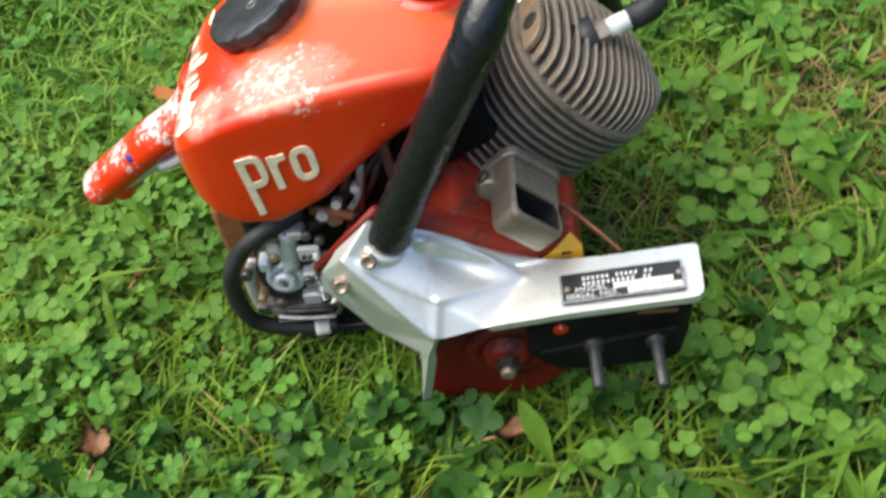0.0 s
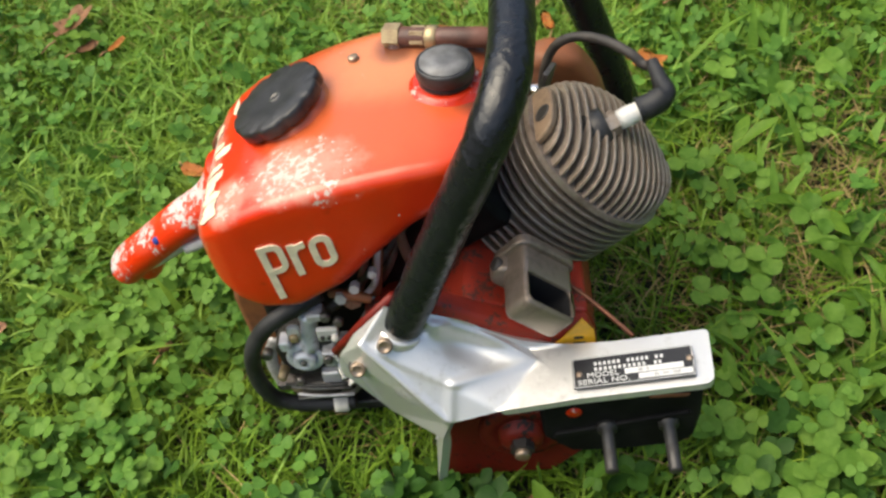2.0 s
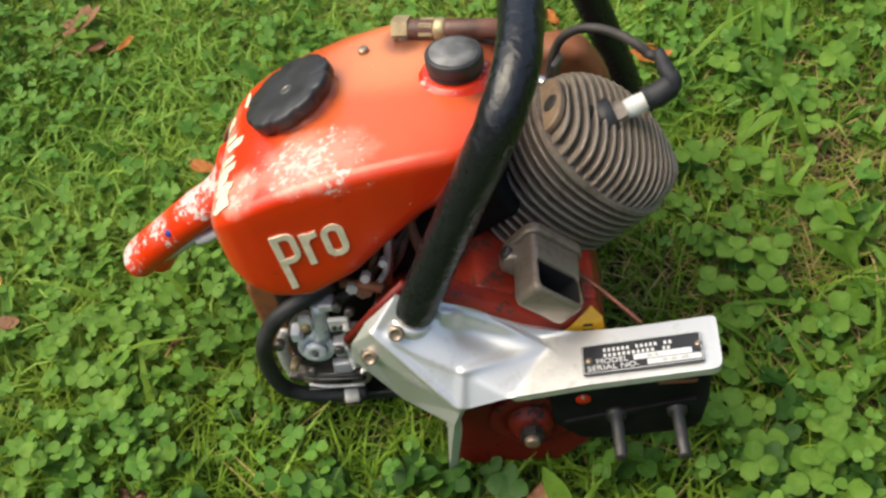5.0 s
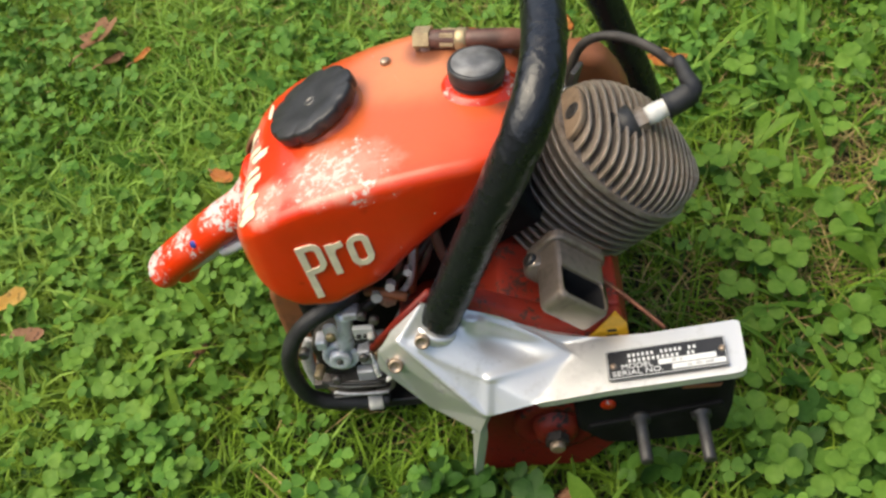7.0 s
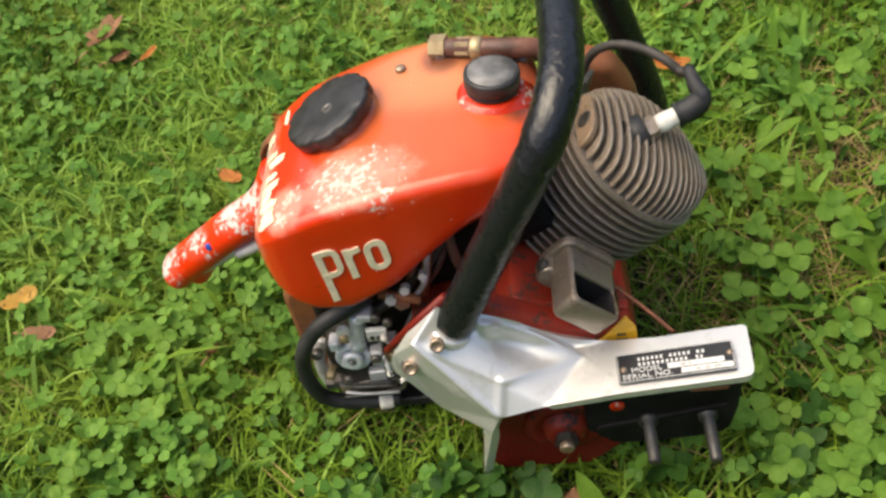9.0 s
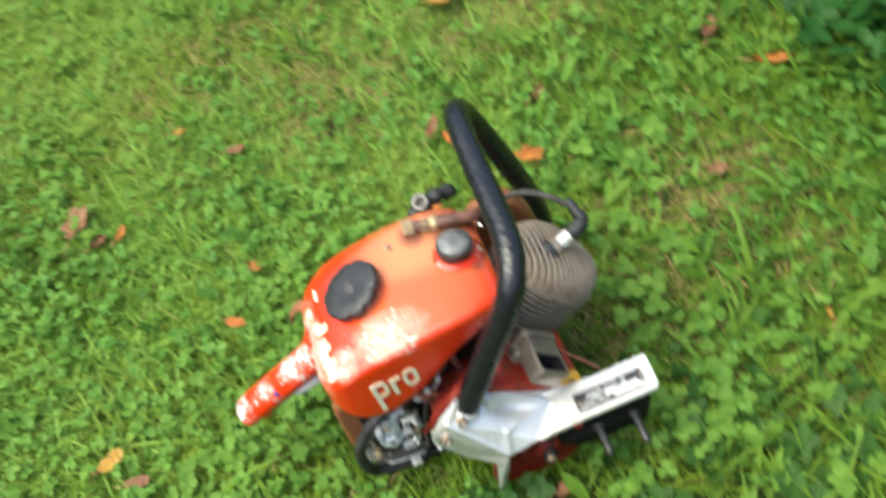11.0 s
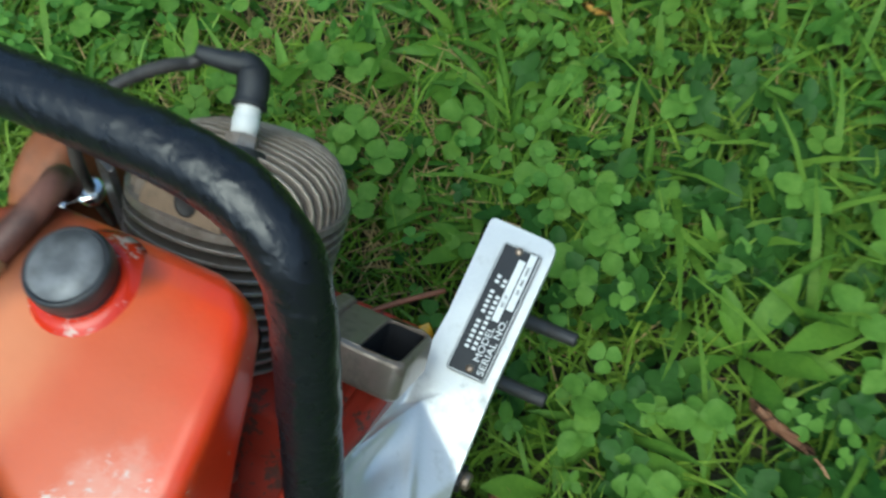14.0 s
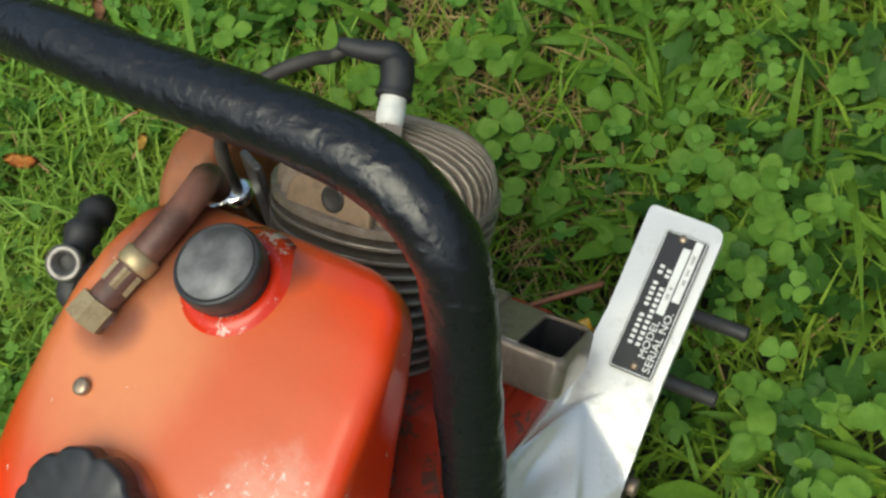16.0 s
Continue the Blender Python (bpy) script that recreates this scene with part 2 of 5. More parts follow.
M_WEED = leafy("broad_weed_leaves", (0.036, 0.106, 0.013), (0.112, 0.225, 0.031), (0.15, 0.24, 0.03), 0.38, 0.24, 4.0)
# leaf green darkened to carry the shade over the near lawn
M_DEEP_SHADE = leafy("deep_green_shade_leaves", (0.016, 0.054, 0.009), (0.050, 0.122, 0.022), (0.065, 0.13, 0.022), 0.40, 0.2, 4.0)
M_TALL = leafy("tall_clover_leaves", (0.066, 0.160, 0.020), (0.165, 0.290, 0.044), (0.21, 0.31, 0.04), 0.46, 0.28, 3.5)
M_DARKWEED = leafy("dark_weed_leaves", (0.012, 0.050, 0.008), (0.034, 0.110, 0.016), (0.04, 0.12, 0.02), 0.38, 0.2, 4.0)
# yellowish grass, paled to carry the brighter light on the far lawn
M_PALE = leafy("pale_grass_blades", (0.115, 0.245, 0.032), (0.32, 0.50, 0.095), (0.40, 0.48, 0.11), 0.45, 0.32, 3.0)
M_TREFOIL = leafy("single_clover_leaves", (0.072, 0.168, 0.020), (0.170, 0.300, 0.048), (0.21, 0.31, 0.04), 0.44, 0.26, 9.0, True)
M_LANCE = leafy("single_weed_leaves", (0.060, 0.142, 0.014), (0.145, 0.260, 0.030), (0.17, 0.27, 0.03), 0.36, 0.26, 9.0, True)
M_TUFT = leafy("single_grass_blades", (0.090, 0.205, 0.024), (0.185, 0.340, 0.052), (0.24, 0.36, 0.05), 0.38, 0.30, 9.0, True)
M_STRAW = leafy("dry_straw", (0.22, 0.145, 0.06), (0.54, 0.41, 0.18), (0.44, 0.33, 0.14), 0.6, 0.25, 3.0)


def dead_leaf_material(name, a, b):
    m = Mat(name)
    c = m.mix(m.ramp(m.noise(60, 6), 0.35, 0.7), a, b)
    c = m.mix(m.ramp(m.noise(180, 3), 0.62, 0.7), c, tuple(k * 0.4 for k in a))
    m.set(Base_Color=c, Roughness=0.6)
    m.bump(m.noise(300, 3), 0.4, 0.001)
    return m.m


M_ORANGE = dead_leaf_material("orange_dead_leaf", (0.55, 0.17, 0.03), (0.62, 0.30, 0.06))
M_BROWN = dead_leaf_material("brown_dead_leaf", (0.30, 0.13, 0.06), (0.46, 0.25, 0.13))
M_GOLD = dead_leaf_material("yellow_dead_leaf", (0.60, 0.34, 0.05), (0.66, 0.42, 0.10))


def ground_material():
    """Thatch and bare soil near the saw, close-grown lawn farther off."""
    m = Mat("lawn_soil")
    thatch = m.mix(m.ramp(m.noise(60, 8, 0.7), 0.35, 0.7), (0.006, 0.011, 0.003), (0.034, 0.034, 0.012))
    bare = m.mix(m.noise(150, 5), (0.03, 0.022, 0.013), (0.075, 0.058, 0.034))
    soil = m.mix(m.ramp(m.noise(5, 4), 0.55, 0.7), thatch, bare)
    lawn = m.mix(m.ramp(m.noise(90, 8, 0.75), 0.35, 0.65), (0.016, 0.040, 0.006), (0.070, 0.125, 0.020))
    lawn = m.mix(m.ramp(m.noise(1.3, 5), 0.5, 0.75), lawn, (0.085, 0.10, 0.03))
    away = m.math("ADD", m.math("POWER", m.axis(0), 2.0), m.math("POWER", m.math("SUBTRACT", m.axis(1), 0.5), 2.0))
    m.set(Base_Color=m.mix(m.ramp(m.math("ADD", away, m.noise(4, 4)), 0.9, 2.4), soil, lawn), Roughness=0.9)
    m.bump(m.noise(180, 6), 0.8, 0.006)
    return m.m


M_SOIL = ground_material()
M_HEDGE = plain("unseen_hedge_foliage", (0.035, 0.065, 0.018), 0.7, 0.0, 0.6, 4, 0.8)

# ---- building helpers ----


def part(name, bm, material, parent=None, label="", smooth=True):
    """Links a bmesh as one mesh object, under a thing or a part."""
    me = bpy.data.meshes.new(name)
    bmesh.ops.recalc_face_normals(bm, faces=bm.faces)
    bm.to_mesh(me)
    bm.free()
    me.materials.append(material)
    if smooth:
        me.shade_smooth()
    ob = new(name, me)
    if parent:
        ob.parent = parent
        ob.matrix_parent_inverse = parent.matrix_world.inverted() if parent.type == "EMPTY" else Matrix()
    if label:
        ob["label"] = label
    return ob


def bevelled(ob, width, segments=2, angle=30):
    mod = ob.modifiers.new("edges", "BEVEL")
    mod.width, mod.segments, mod.limit_method, mod.angle_limit = width, segments, "ANGLE", radians(angle)
    mod.harden_normals = True
    return ob


def frame_of(origin, z_axis, x_hint=(1, 0, 0)):
    """A pose whose z runs along z_axis."""
    z = Vector(z_axis).normalized()
    x = Vector(x_hint)
    x = (x - x.dot(z) * z).normalized()
    m = Matrix((x, z.cross(x), z)).transposed().to_4x4()
    return Matrix.Translation(origin) @ m


def turned(profile, m, sides=32, lobes=0, depth=0.0):
    """A solid of revolution from (radius, height) pairs along the z of m; lobes scallop its rim."""
    bm = bmesh.new()
    rings = []
    for r, h in profile:
        ring = []
        for k in range(sides):
            a = 2 * math.pi * k / sides
            rr = r * (1 - depth * max(0, math.cos(lobes * a)) ** 2) if lobes else r
            ring.append(bm.verts.new(m @ Vector((rr * math.cos(a), rr * math.sin(a), h))))
        rings.append(ring)
    for a, b in zip(rings, rings[1:]):
        for k in range(sides):
            bm.faces.new((a[k], a[(k + 1) % sides], b[(k + 1) % sides], b[k]))
    bm.faces.new(rings[0][::-1])
    bm.faces.new(rings[-1])
    return bm


def smooth_line(points, steps=10):
    """A Catmull-Rom line through the points."""
    p = [Vector(q) for q in points]
    p = [2 * p[0] - p[1], *p, 2 * p[-1] - p[-2]]
    out = []
    for i in range(1, len(p) - 2):
        for k in range(steps):
            t = k / steps
            a, b, c, d = p[i - 1], p[i], p[i + 1], p[i + 2]
            out.append(0.5 * ((2 * b) + (c - a) * t + (2 * a - 5 * b + 4 * c - d) * t * t + (3 * b - a - 3 * c + d) * t**3))
    return out + [p[-2]]


def swept(line, radius, sides=16, squash=(1, 1), wobble=0.0, up=(0, 1, 0)):
    """A tube along a line; radius is a number or a function of the way 0..1."""
    bm = bmesh.new()
    rings, n = [], len(line)
    side = None
    for i, p in enumerate(line):
        way = (line[min(i + 1, n - 1)] - line[max(i - 1, 0)]).normalized()
        side = Vector(up) if side is None else side
        side = (side - side.dot(way) * way).normalized()
        other = way.cross(side)
        r = radius(i / (n - 1)) if callable(radius) else radius
        ring = []
        for k in range(sides):
            a = 2 * math.pi * k / sides
            d = side * math.cos(a) * squash[0] + other * math.sin(a) * squash[1]
            rr = r * (1 + wobble * noise.noise(Vector((p + d * r) * 90)))
            ring.append(bm.verts.new(p + d * rr))
        rings.append(ring)
    for a, b in zip(rings, rings[1:]):
        for k in range(sides):
            bm.faces.new((a[k], a[(k + 1) % sides], b[(k + 1) % sides], b[k]))
    bm.faces.new(rings[0][::-1])
    bm.faces.new(rings[-1])
    return bm


def slab(outline, m, thick):
    """An outline of (x, y) in m, extruded along its z by thick."""
    bm = bmesh.new()
    low = [bm.verts.new(m @ Vector((x, y, 0))) for x, y in outline]
    high = [bm.verts.new(m @ Vector((x, y, thick))) for x, y in outline]
    n = len(outline)
    bm.faces.new(low[::-1])
    bm.faces.new(high)
    for k in range(n):
        bm.faces.new((low[k], low[(k + 1) % n], high[(k + 1) % n], high[k]))
    return bm


def side_slab(outline, y0, y1):
    """An outline of (x, z), standing across y from y0 to y1."""
    return slab([(x, z) for x, z in outline], Matrix(((1, 0, 0, 0), (0, 0, 1, y0), (0, 1, 0, 0), (0, 0, 0, 1))), y1 - y0)


def block(x0, x1, y0, y1, z0, z1, m=None):
    bm = slab([(x0, y0), (x1, y0), (x1, y1), (x0, y1)], Matrix.Translation((0, 0, z0)), z1 - z0)
    if m:
        bm.transform(m)
    return bm


def rounded(w, h, r, steps=5):
    """The outline of a rounded rectangle round the origin."""
    out = []
    for cx, cy, a0 in ((w / 2 - r, h / 2 - r, 0), (-w / 2 + r, h / 2 - r, 90), (-w / 2 + r, -h / 2 + r, 180), (w / 2 - r, -h / 2 + r, 270)):
        for k in range(steps + 1):
            a = radians(a0 + 90 * k / steps)
            out.append((cx + r * math.cos(a), cy + r * math.sin(a)))
    return out


def hexagon(r):
    return [(r * math.cos(radians(60 * k + 10)), r * math.sin(radians(60 * k + 10))) for k in range(6)]


def lettering(text, size, m, material, parent, name, depth=0.0004, stretch=1.0):
    """Words in the built-in font, as a mesh that lies in the plane of m."""
    curve = bpy.data.curves.new(name, "FONT")
    curve.body, curve.size, curve.extrude, curve.align_x = text, size, depth, "LEFT"
    curve.resolution_u = 4
    ob = bpy.data.objects.new(name, curve)
    scene.collection.objects.link(ob)
    bpy.context.view_layer.update()
    me = bpy.data.meshes.new_from_object(ob.evaluated_get(bpy.context.evaluated_depsgraph_get()))
    bpy.data.objects.remove(ob)
    me.transform(m @ Matrix.Diagonal((stretch, 1, 1, 1)))
    me.materials.clear()
    me.materials.append(material)
    made = new(name, me)
    made.parent = parent
    return made


# ---- the lawn ----


def lay_ground():
    bm = bmesh.new()
    xs = [-300, -20, -3] + [-1.2 + 0.06 * k for k in range(41)] + [3, 20, 300]
    ys = [-300, -20, -3] + [-0.9 + 0.06 * k for k in range(46)] + [5, 20, 300]
    grid = [[bm.verts.new((x, y, 0.006 * noise.noise(Vector((x * 6, y * 6, 0))) if abs(x) < 2 and abs(y) < 2.5 else 0)) for x in xs] for y in ys]
    for r0, r1 in zip(grid, grid[1:]):
        for k in range(len(xs) - 1):
            bm.faces.new((r0[k], r0[k + 1], r1[k + 1], r1[k]))
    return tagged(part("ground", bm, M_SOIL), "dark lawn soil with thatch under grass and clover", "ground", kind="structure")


lay_ground()


def lay_backdrop():
    """An unseen ring of hedge, uneven along its top, added to cut low sky light and darken reflections."""
    bm = bmesh.new()
    rows = []
    for h in (-0.2, 0.8, 1.8, 2.8, 1.0):
        ring = []
        for k in range(120):
            a = 2 * math.pi * k / 120
            p = Vector((math.cos(a), math.sin(a), 0))
            bump = noise.noise(p * 6 + Vector((0, 0, h)))
            far = 8 + 0.9 * bump + (1.2 if h == 1.0 else 0)
            ring.append(bm.verts.new((p.x * far, p.y * far, (h + 0.8 * h / 2.8 * noise.noise(p * 4)) if h != 1.0 else -0.2)))
        rows.append(ring)
    for a, b in zip(rows, rows[1:]):
        for k in range(120):
            bm.faces.new((a[k], a[(k + 1) % 120], b[(k + 1) % 120], b[k]))
    return tagged(part("backdrop", bm, M_HEDGE), "unseen dark green hedge ring added to block low sky light", "hedge", kind="structure")


lay_backdrop()


def patch(x, y, scale, seed):
    """Slow noise over the lawn, about 0..1."""
    return np.array([noise.noise(Vector((a * scale + seed, b * scale, seed * 1.7))) for a, b in zip(x, y)]) * 0.9 + 0.5


def stuff_mesh(name, verts, faces_sizes, faces, material, label, category):
    me = bpy.data.meshes.new(name)
    me.vertices.add(len(verts))
    me.vertices.foreach_set("co", np.ascontiguousarray(verts, np.float32).ravel())
    me.loops.add(len(faces))
    me.loops.foreach_set("vertex_index", np.ascontiguousarray(faces, np.int32))
    me.polygons.add(len(faces_sizes))
    me.polygons.foreach_set("loop_start", np.concatenate([[0], np.cumsum(faces_sizes)[:-1]]).astype(np.int32))
    me.update(calc_edges=True)
    me.materials.append(material)
    me.shade_smooth()
    return tagged(new(name, me), label, category, kind="stuff")


def under_saw(x, y, grow=0.0):
    body = (x > -0.10 - grow) & (x < 0.20 + grow) & (y > 0.005 - grow) & (y < 0.26 + grow)
    return body


# crowns of the larger weeds, round which the small growth is thin
CROWNS = ((0.246, -0.136, 0.054, 10), (0.160, -0.142, 0.066, 5), (0.291, 0.310, 0.055, 4), (0.340, 0.235, 0.050, 4), (0.247, 0.050, 0.052, 4), (0.118, -0.062, 0.050, 4), (0.300, -0.205, 0.066, 6), (0.358, 0.150, 0.050, 5), (-0.300, -0.020, 0.040, 5))


def beside_crown(x, y, rng):
    near = np.zeros(len(x), bool)
    for cx, cy, size, _ in CROWNS:
        near |= (x - cx) ** 2 + (y - cy) ** 2 < (0.75 * size) ** 2
    return near & (rng.random(len(x)) < 0.82)


def inside(x, y, rng):
    """Thins the growth out towards the border of the close stretch."""
    edge = np.minimum(1.0 - np.abs(x - 0.05), 1.025 - np.abs(y - 0.525))
    return rng.random(len(x)) < np.clip(edge / 0.16, 0, 1)


def scatter(n, rng):
    return rng.uniform(-0.95, 1.05, n), rng.uniform(-0.5, 1.55, n)


def blades(name, n, height, width, lean, material, label, seed, keep=None, wide=0.0):
    """Curved tapering blades of grass."""
    rng = np.random.default_rng(seed)
    x, y = scatter(n, rng)
    if wide:
        x, y = rng.normal(0.05, wide, n), rng.normal(0.5, wide, n)
    if keep is not None:
        k = keep(x, y, rng)
        if not wide:
            k = k & inside(x, y, rng)
        x, y = x[k], y[k]
    n = len(x)
    h = rng.uniform(*height, n) * (0.75 + 0.5 * rng.random(n))
    h = np.where(under_saw(x, y), np.minimum(h, 0.03), h)
    w = rng.uniform(*width, n)
    a = rng.uniform(0, 2 * np.pi, n)
    bend = h * rng.uniform(*lean, n)
    twist = a + np.pi / 2 + rng.normal(0, 0.5, n)
    dx, dy, sx, sy = np.cos(a), np.sin(a), np.cos(twist), np.sin(twist)
    levels = []
    for f, half in ((0, 0.8), (0.4, 1.0), (0.75, 0.7)):
        out, up = bend * f**2, h * f * (1 - 0.15 * f)
        for s in (-1, 1):
            levels.append(np.stack([x + dx * out + s * sx * w * half / 2, y + dy * out + s * sy * w * half / 2, up], -1))
    levels.append(np.stack([x + dx * bend, y + dy * bend, h * 0.85 - 0.1 * bend], -1))
    verts = np.stack(levels, 1).reshape(-1, 3)
    one = np.array([0, 1, 3, 2, 2, 3, 5, 4, 4, 5, 6])
    faces = (one[None] + 7 * np.arange(n)[:, None]).ravel()
    return stuff_mesh(name, verts, np.tile([4, 4, 3], n), faces, material, label, "grass")


def dryness(x, y):
    """How dry the lawn is: worn patches in front of the saw's nose and far behind it."""
    d = 0.30 / (1 + np.exp(-(y - 0.55) / 0.06))
    for cx, cy, sx, sy, k in ((0.41, 0.29, 0.13, 0.10, 1.0), (0.28, 0.11, 0.10, 0.08, 0.4), (0.45, 0.14, 0.12, 0.07, 0.6), (0.40, -0.02, 0.08, 0.06, 0.45), (0.212, 0.153, 0.06, 0.07, 0.5), (0.52, 0.86, 0.24, 0.14, 1.2), (0.27, 0.82, 0.16, 0.10, 0.5), (-0.12, 0.90, 0.20, 0.12, 0.3), (0.00, 0.68, 0.22, 0.14, 0.6)):
        d = d + k * np.exp(-(((x - cx) / sx) ** 2 + ((y - cy) / sy) ** 2))
    return d


def plants(name, n, reach, size, material, label, category, seed, leaves, shape, tilt, keep, spread=0.0):
    """Stalks that each carry a few leaflets, folded a little along the midrib."""
    rng = np.random.default_rng(seed)
    x, y = scatter(n, rng)
    k = keep(x, y, rng) & ~beside_crown(x, y, rng) & inside(x, y, rng)
    x, y = x[k], y[k]
    n = len(x)
    h = rng.uniform(*reach, n)
    s = rng.uniform(*size, n)
    a0 = rng.uniform(0, 2 * np.pi, n)
    tx, ty = rng.normal(0, tilt, n), rng.normal(0, tilt, n)
    outline = np.array(shape)  # along, across, lift
    m = len(outline)
    half = (m - 2) // 2
    verts, faces, sizes = [], [], []
    base = 0
    for j in range(leaves):
        a = a0 + 2 * np.pi * j / leaves + rng.normal(0, 0.12, n)
        sj = s * rng.uniform(0.8, 1.15, n)
        droop = rng.normal(0.0, 0.26, n)
        ca, sa = np.cos(a), np.sin(a)
        pts = []
        for u, v, w in outline:
            lx, ly = (u + spread) * ca - v * sa, (u + spread) * sa + v * ca
            lz = w + u * droop
            px, py = lx * sj, ly * sj
            pts.append(np.stack([x + px, y + py, h + lz * sj + tx * px + ty * py], -1))
        block_v = np.stack(pts, 1).reshape(-1, 3)
        verts.append(block_v)
        # two halves that meet on the midrib: 0 base, 1..half left, half+1 tip, then right
        left = list(range(0, half + 2))
        right = [0] + list(range(half + 1, m))
        one = np.array(left + right)
        idx = (one[None] + m * np.arange(n)[:, None]).ravel() + base
        faces.append(idx)
        sizes.append(np.tile([len(left), len(right)], n))
        base += m * n
    # the stalks
    w = 0.0009
    jx, jy = rng.normal(0, 0.008, n), rng.normal(0, 0.008, n)
    st = np.stack([np.stack([x + jx - w, y + jy, 0 * h], -1), np.stack([x + jx + w, y + jy, 0 * h], -1), np.stack([x + w, y, h], -1), np.stack([x - w, y, h], -1)], 1).reshape(-1, 3)
    verts.append(st)
    faces.append((np.array([0, 1, 2, 3])[None] + 4 * np.arange(n)[:, None]).ravel() + base)
    sizes.append(np.tile([4], n))
    return stuff_mesh(name, np.concatenate(verts), np.concatenate(sizes), np.concatenate(faces), material, label, category)


CLOVER_LEAF = [(0.03, 0, 0), (0.22, 0.34, 0.08), (0.58, 0.56, 0.12), (0.92, 0.42, 0.09), (0.97, 0, 0.0), (0.92, -0.42, 0.09), (0.58, -0.56, 0.12), (0.22, -0.34, 0.08)]
BROAD_LEAF = [(0.0, 0, 0), (0.20, 0.32, 0.10), (0.55, 0.44, 0.14), (0.90, 0.26, 0.08), (1.08, 0, 0.0), (0.90, -0.26, 0.08), (0.55, -0.44, 0.14), (0.20, -0.32, 0.10)]
LANCE_LEAF = [(0.0, 0, 0), (0.4, 0.10, 0.22), (1.0, 0.15, 0.40), (1.6, 0.10, 0.38), (2.1, 0, 0.22), (1.6, -0.10, 0.38), (1.0, -0.15, 0.40), (0.4, -0.10, 0.22)]


def near_shade(x, y):
    """The deep green stretch before the saw, where leaves crowd out the grass; its shade is put into their colour."""
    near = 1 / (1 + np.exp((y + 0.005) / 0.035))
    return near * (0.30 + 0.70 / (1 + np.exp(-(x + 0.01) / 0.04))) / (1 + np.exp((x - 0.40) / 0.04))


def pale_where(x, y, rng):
    """Light, yellowish grass that thickens away from the saw; the far lawn's brighter light is put into it."""
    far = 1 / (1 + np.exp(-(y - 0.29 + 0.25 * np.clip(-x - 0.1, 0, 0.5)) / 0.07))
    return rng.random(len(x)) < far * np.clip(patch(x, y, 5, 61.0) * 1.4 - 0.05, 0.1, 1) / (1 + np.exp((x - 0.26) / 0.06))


def clover_where(x, y, rng):
    left = 1 / (1 + np.exp((x - 0.10) / 0.10))
    near = 1 / (1 + np.exp((y - 0.55) / 0.2))
    want = (0.22 + 0.78 * left * near) * (1 - 0.8 * near_shade(x, y)) * np.clip(patch(x, y, 5, 3.0) * 1.5 - 0.1, 0.12, 1) * np.clip(1 - dryness(x, y), 0.05, 1)
    return (rng.random(len(x)) < want) & ~under_saw(x, y, -0.015)


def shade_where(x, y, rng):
    return (rng.random(len(x)) < 0.85 * near_shade(x, y) * np.clip(patch(x, y, 8, 51.0) * 1.6, 0.3, 1)) & ~under_saw(x, y, 0.01)


def tall_clover_where(x, y, rng):
    right = 1 / (1 + np.exp(-(x - 0.12) / 0.06))
    want = (0.06 + 0.94 * right) * np.clip(patch(x, y, 7, 33.0) * 1.9 - 0.45, 0.03, 1) * (1 - 0.75 * near_shade(x, y)) * np.clip(1 - 0.9 * dryness(x, y), 0.1, 1)
    return (rng.random(len(x)) < want) & ~under_saw(x, y, 0.005)


def broad_blade_where(x, y, rng):
    right = 1 / (1 + np.exp(-(x - 0.22) / 0.05))
    want = (0.05 + 0.95 * right) * np.clip(patch(x, y, 4, 41.0) * 2.0 - 0.5, 0.05, 1) / (1 + np.exp((y - 0.55) / 0.04))
    return (rng.random(len(x)) < want) & ~under_saw(x, y, 0.045)


def weed_where(x, y, rng):
    right = 1 / (1 + np.exp(-(x - 0.2) / 0.1))
    want = (0.12 + 0.75 * right) * np.clip(patch(x, y, 6, 9.0) * 1.7 - 0.3, 0.05, 1) * (1 - 0.5 * near_shade(x, y)) * np.clip(1 - 0.8 * dryness(x, y), 0.1, 1)
    return (rng.random(len(x)) < want) & ~under_saw(x, y, -0.005)


def lance_where(x, y, rng):
    right = 1 / (1 + np.exp(-(x - 0.25) / 0.08))
    want = (0.05 + 0.9 * right) * np.clip(patch(x, y, 5, 21.0) * 2.0 - 0.6, 0.02, 1)
    return (rng.random(len(x)) < want) & ~under_saw(x, y, 0.03)


def grass_where(x, y, rng):
    return rng.random(len(x)) < np.clip(0.55 + 0.5 * patch(x, y, 4, 14.0), 0.4, 1) * (1 - 0.65 * near_shade(x, y)) * np.clip(1 - 0.75 * dryness(x, y), 0.15, 1)


def straw_where(x, y, rng):
    return rng.random(len(x)) < np.clip(0.09 + dryness(x, y), 0, 1) * (1 - 0.7 * near_shade(x, y))


def far_where(x, y, rng):
    """Only outside the stretch that is close to the saw, thinning out with distance."""
    edge = np.maximum(np.abs(x - 0.05) - 1.0, np.abs(y - 0.525) - 1.025)
    return rng.random(len(x)) < np.clip(0.5 + edge / 0.4, 0, 1)


def big_where(x, y, rng):
    """A clump of larger leaves beyond the nose of the saw."""
    return rng.random(len(x)) < 0.9 * np.exp(-(((x - 0.76) / 0.11) ** 2 + ((y - 0.46) / 0.20) ** 2) ** 2)


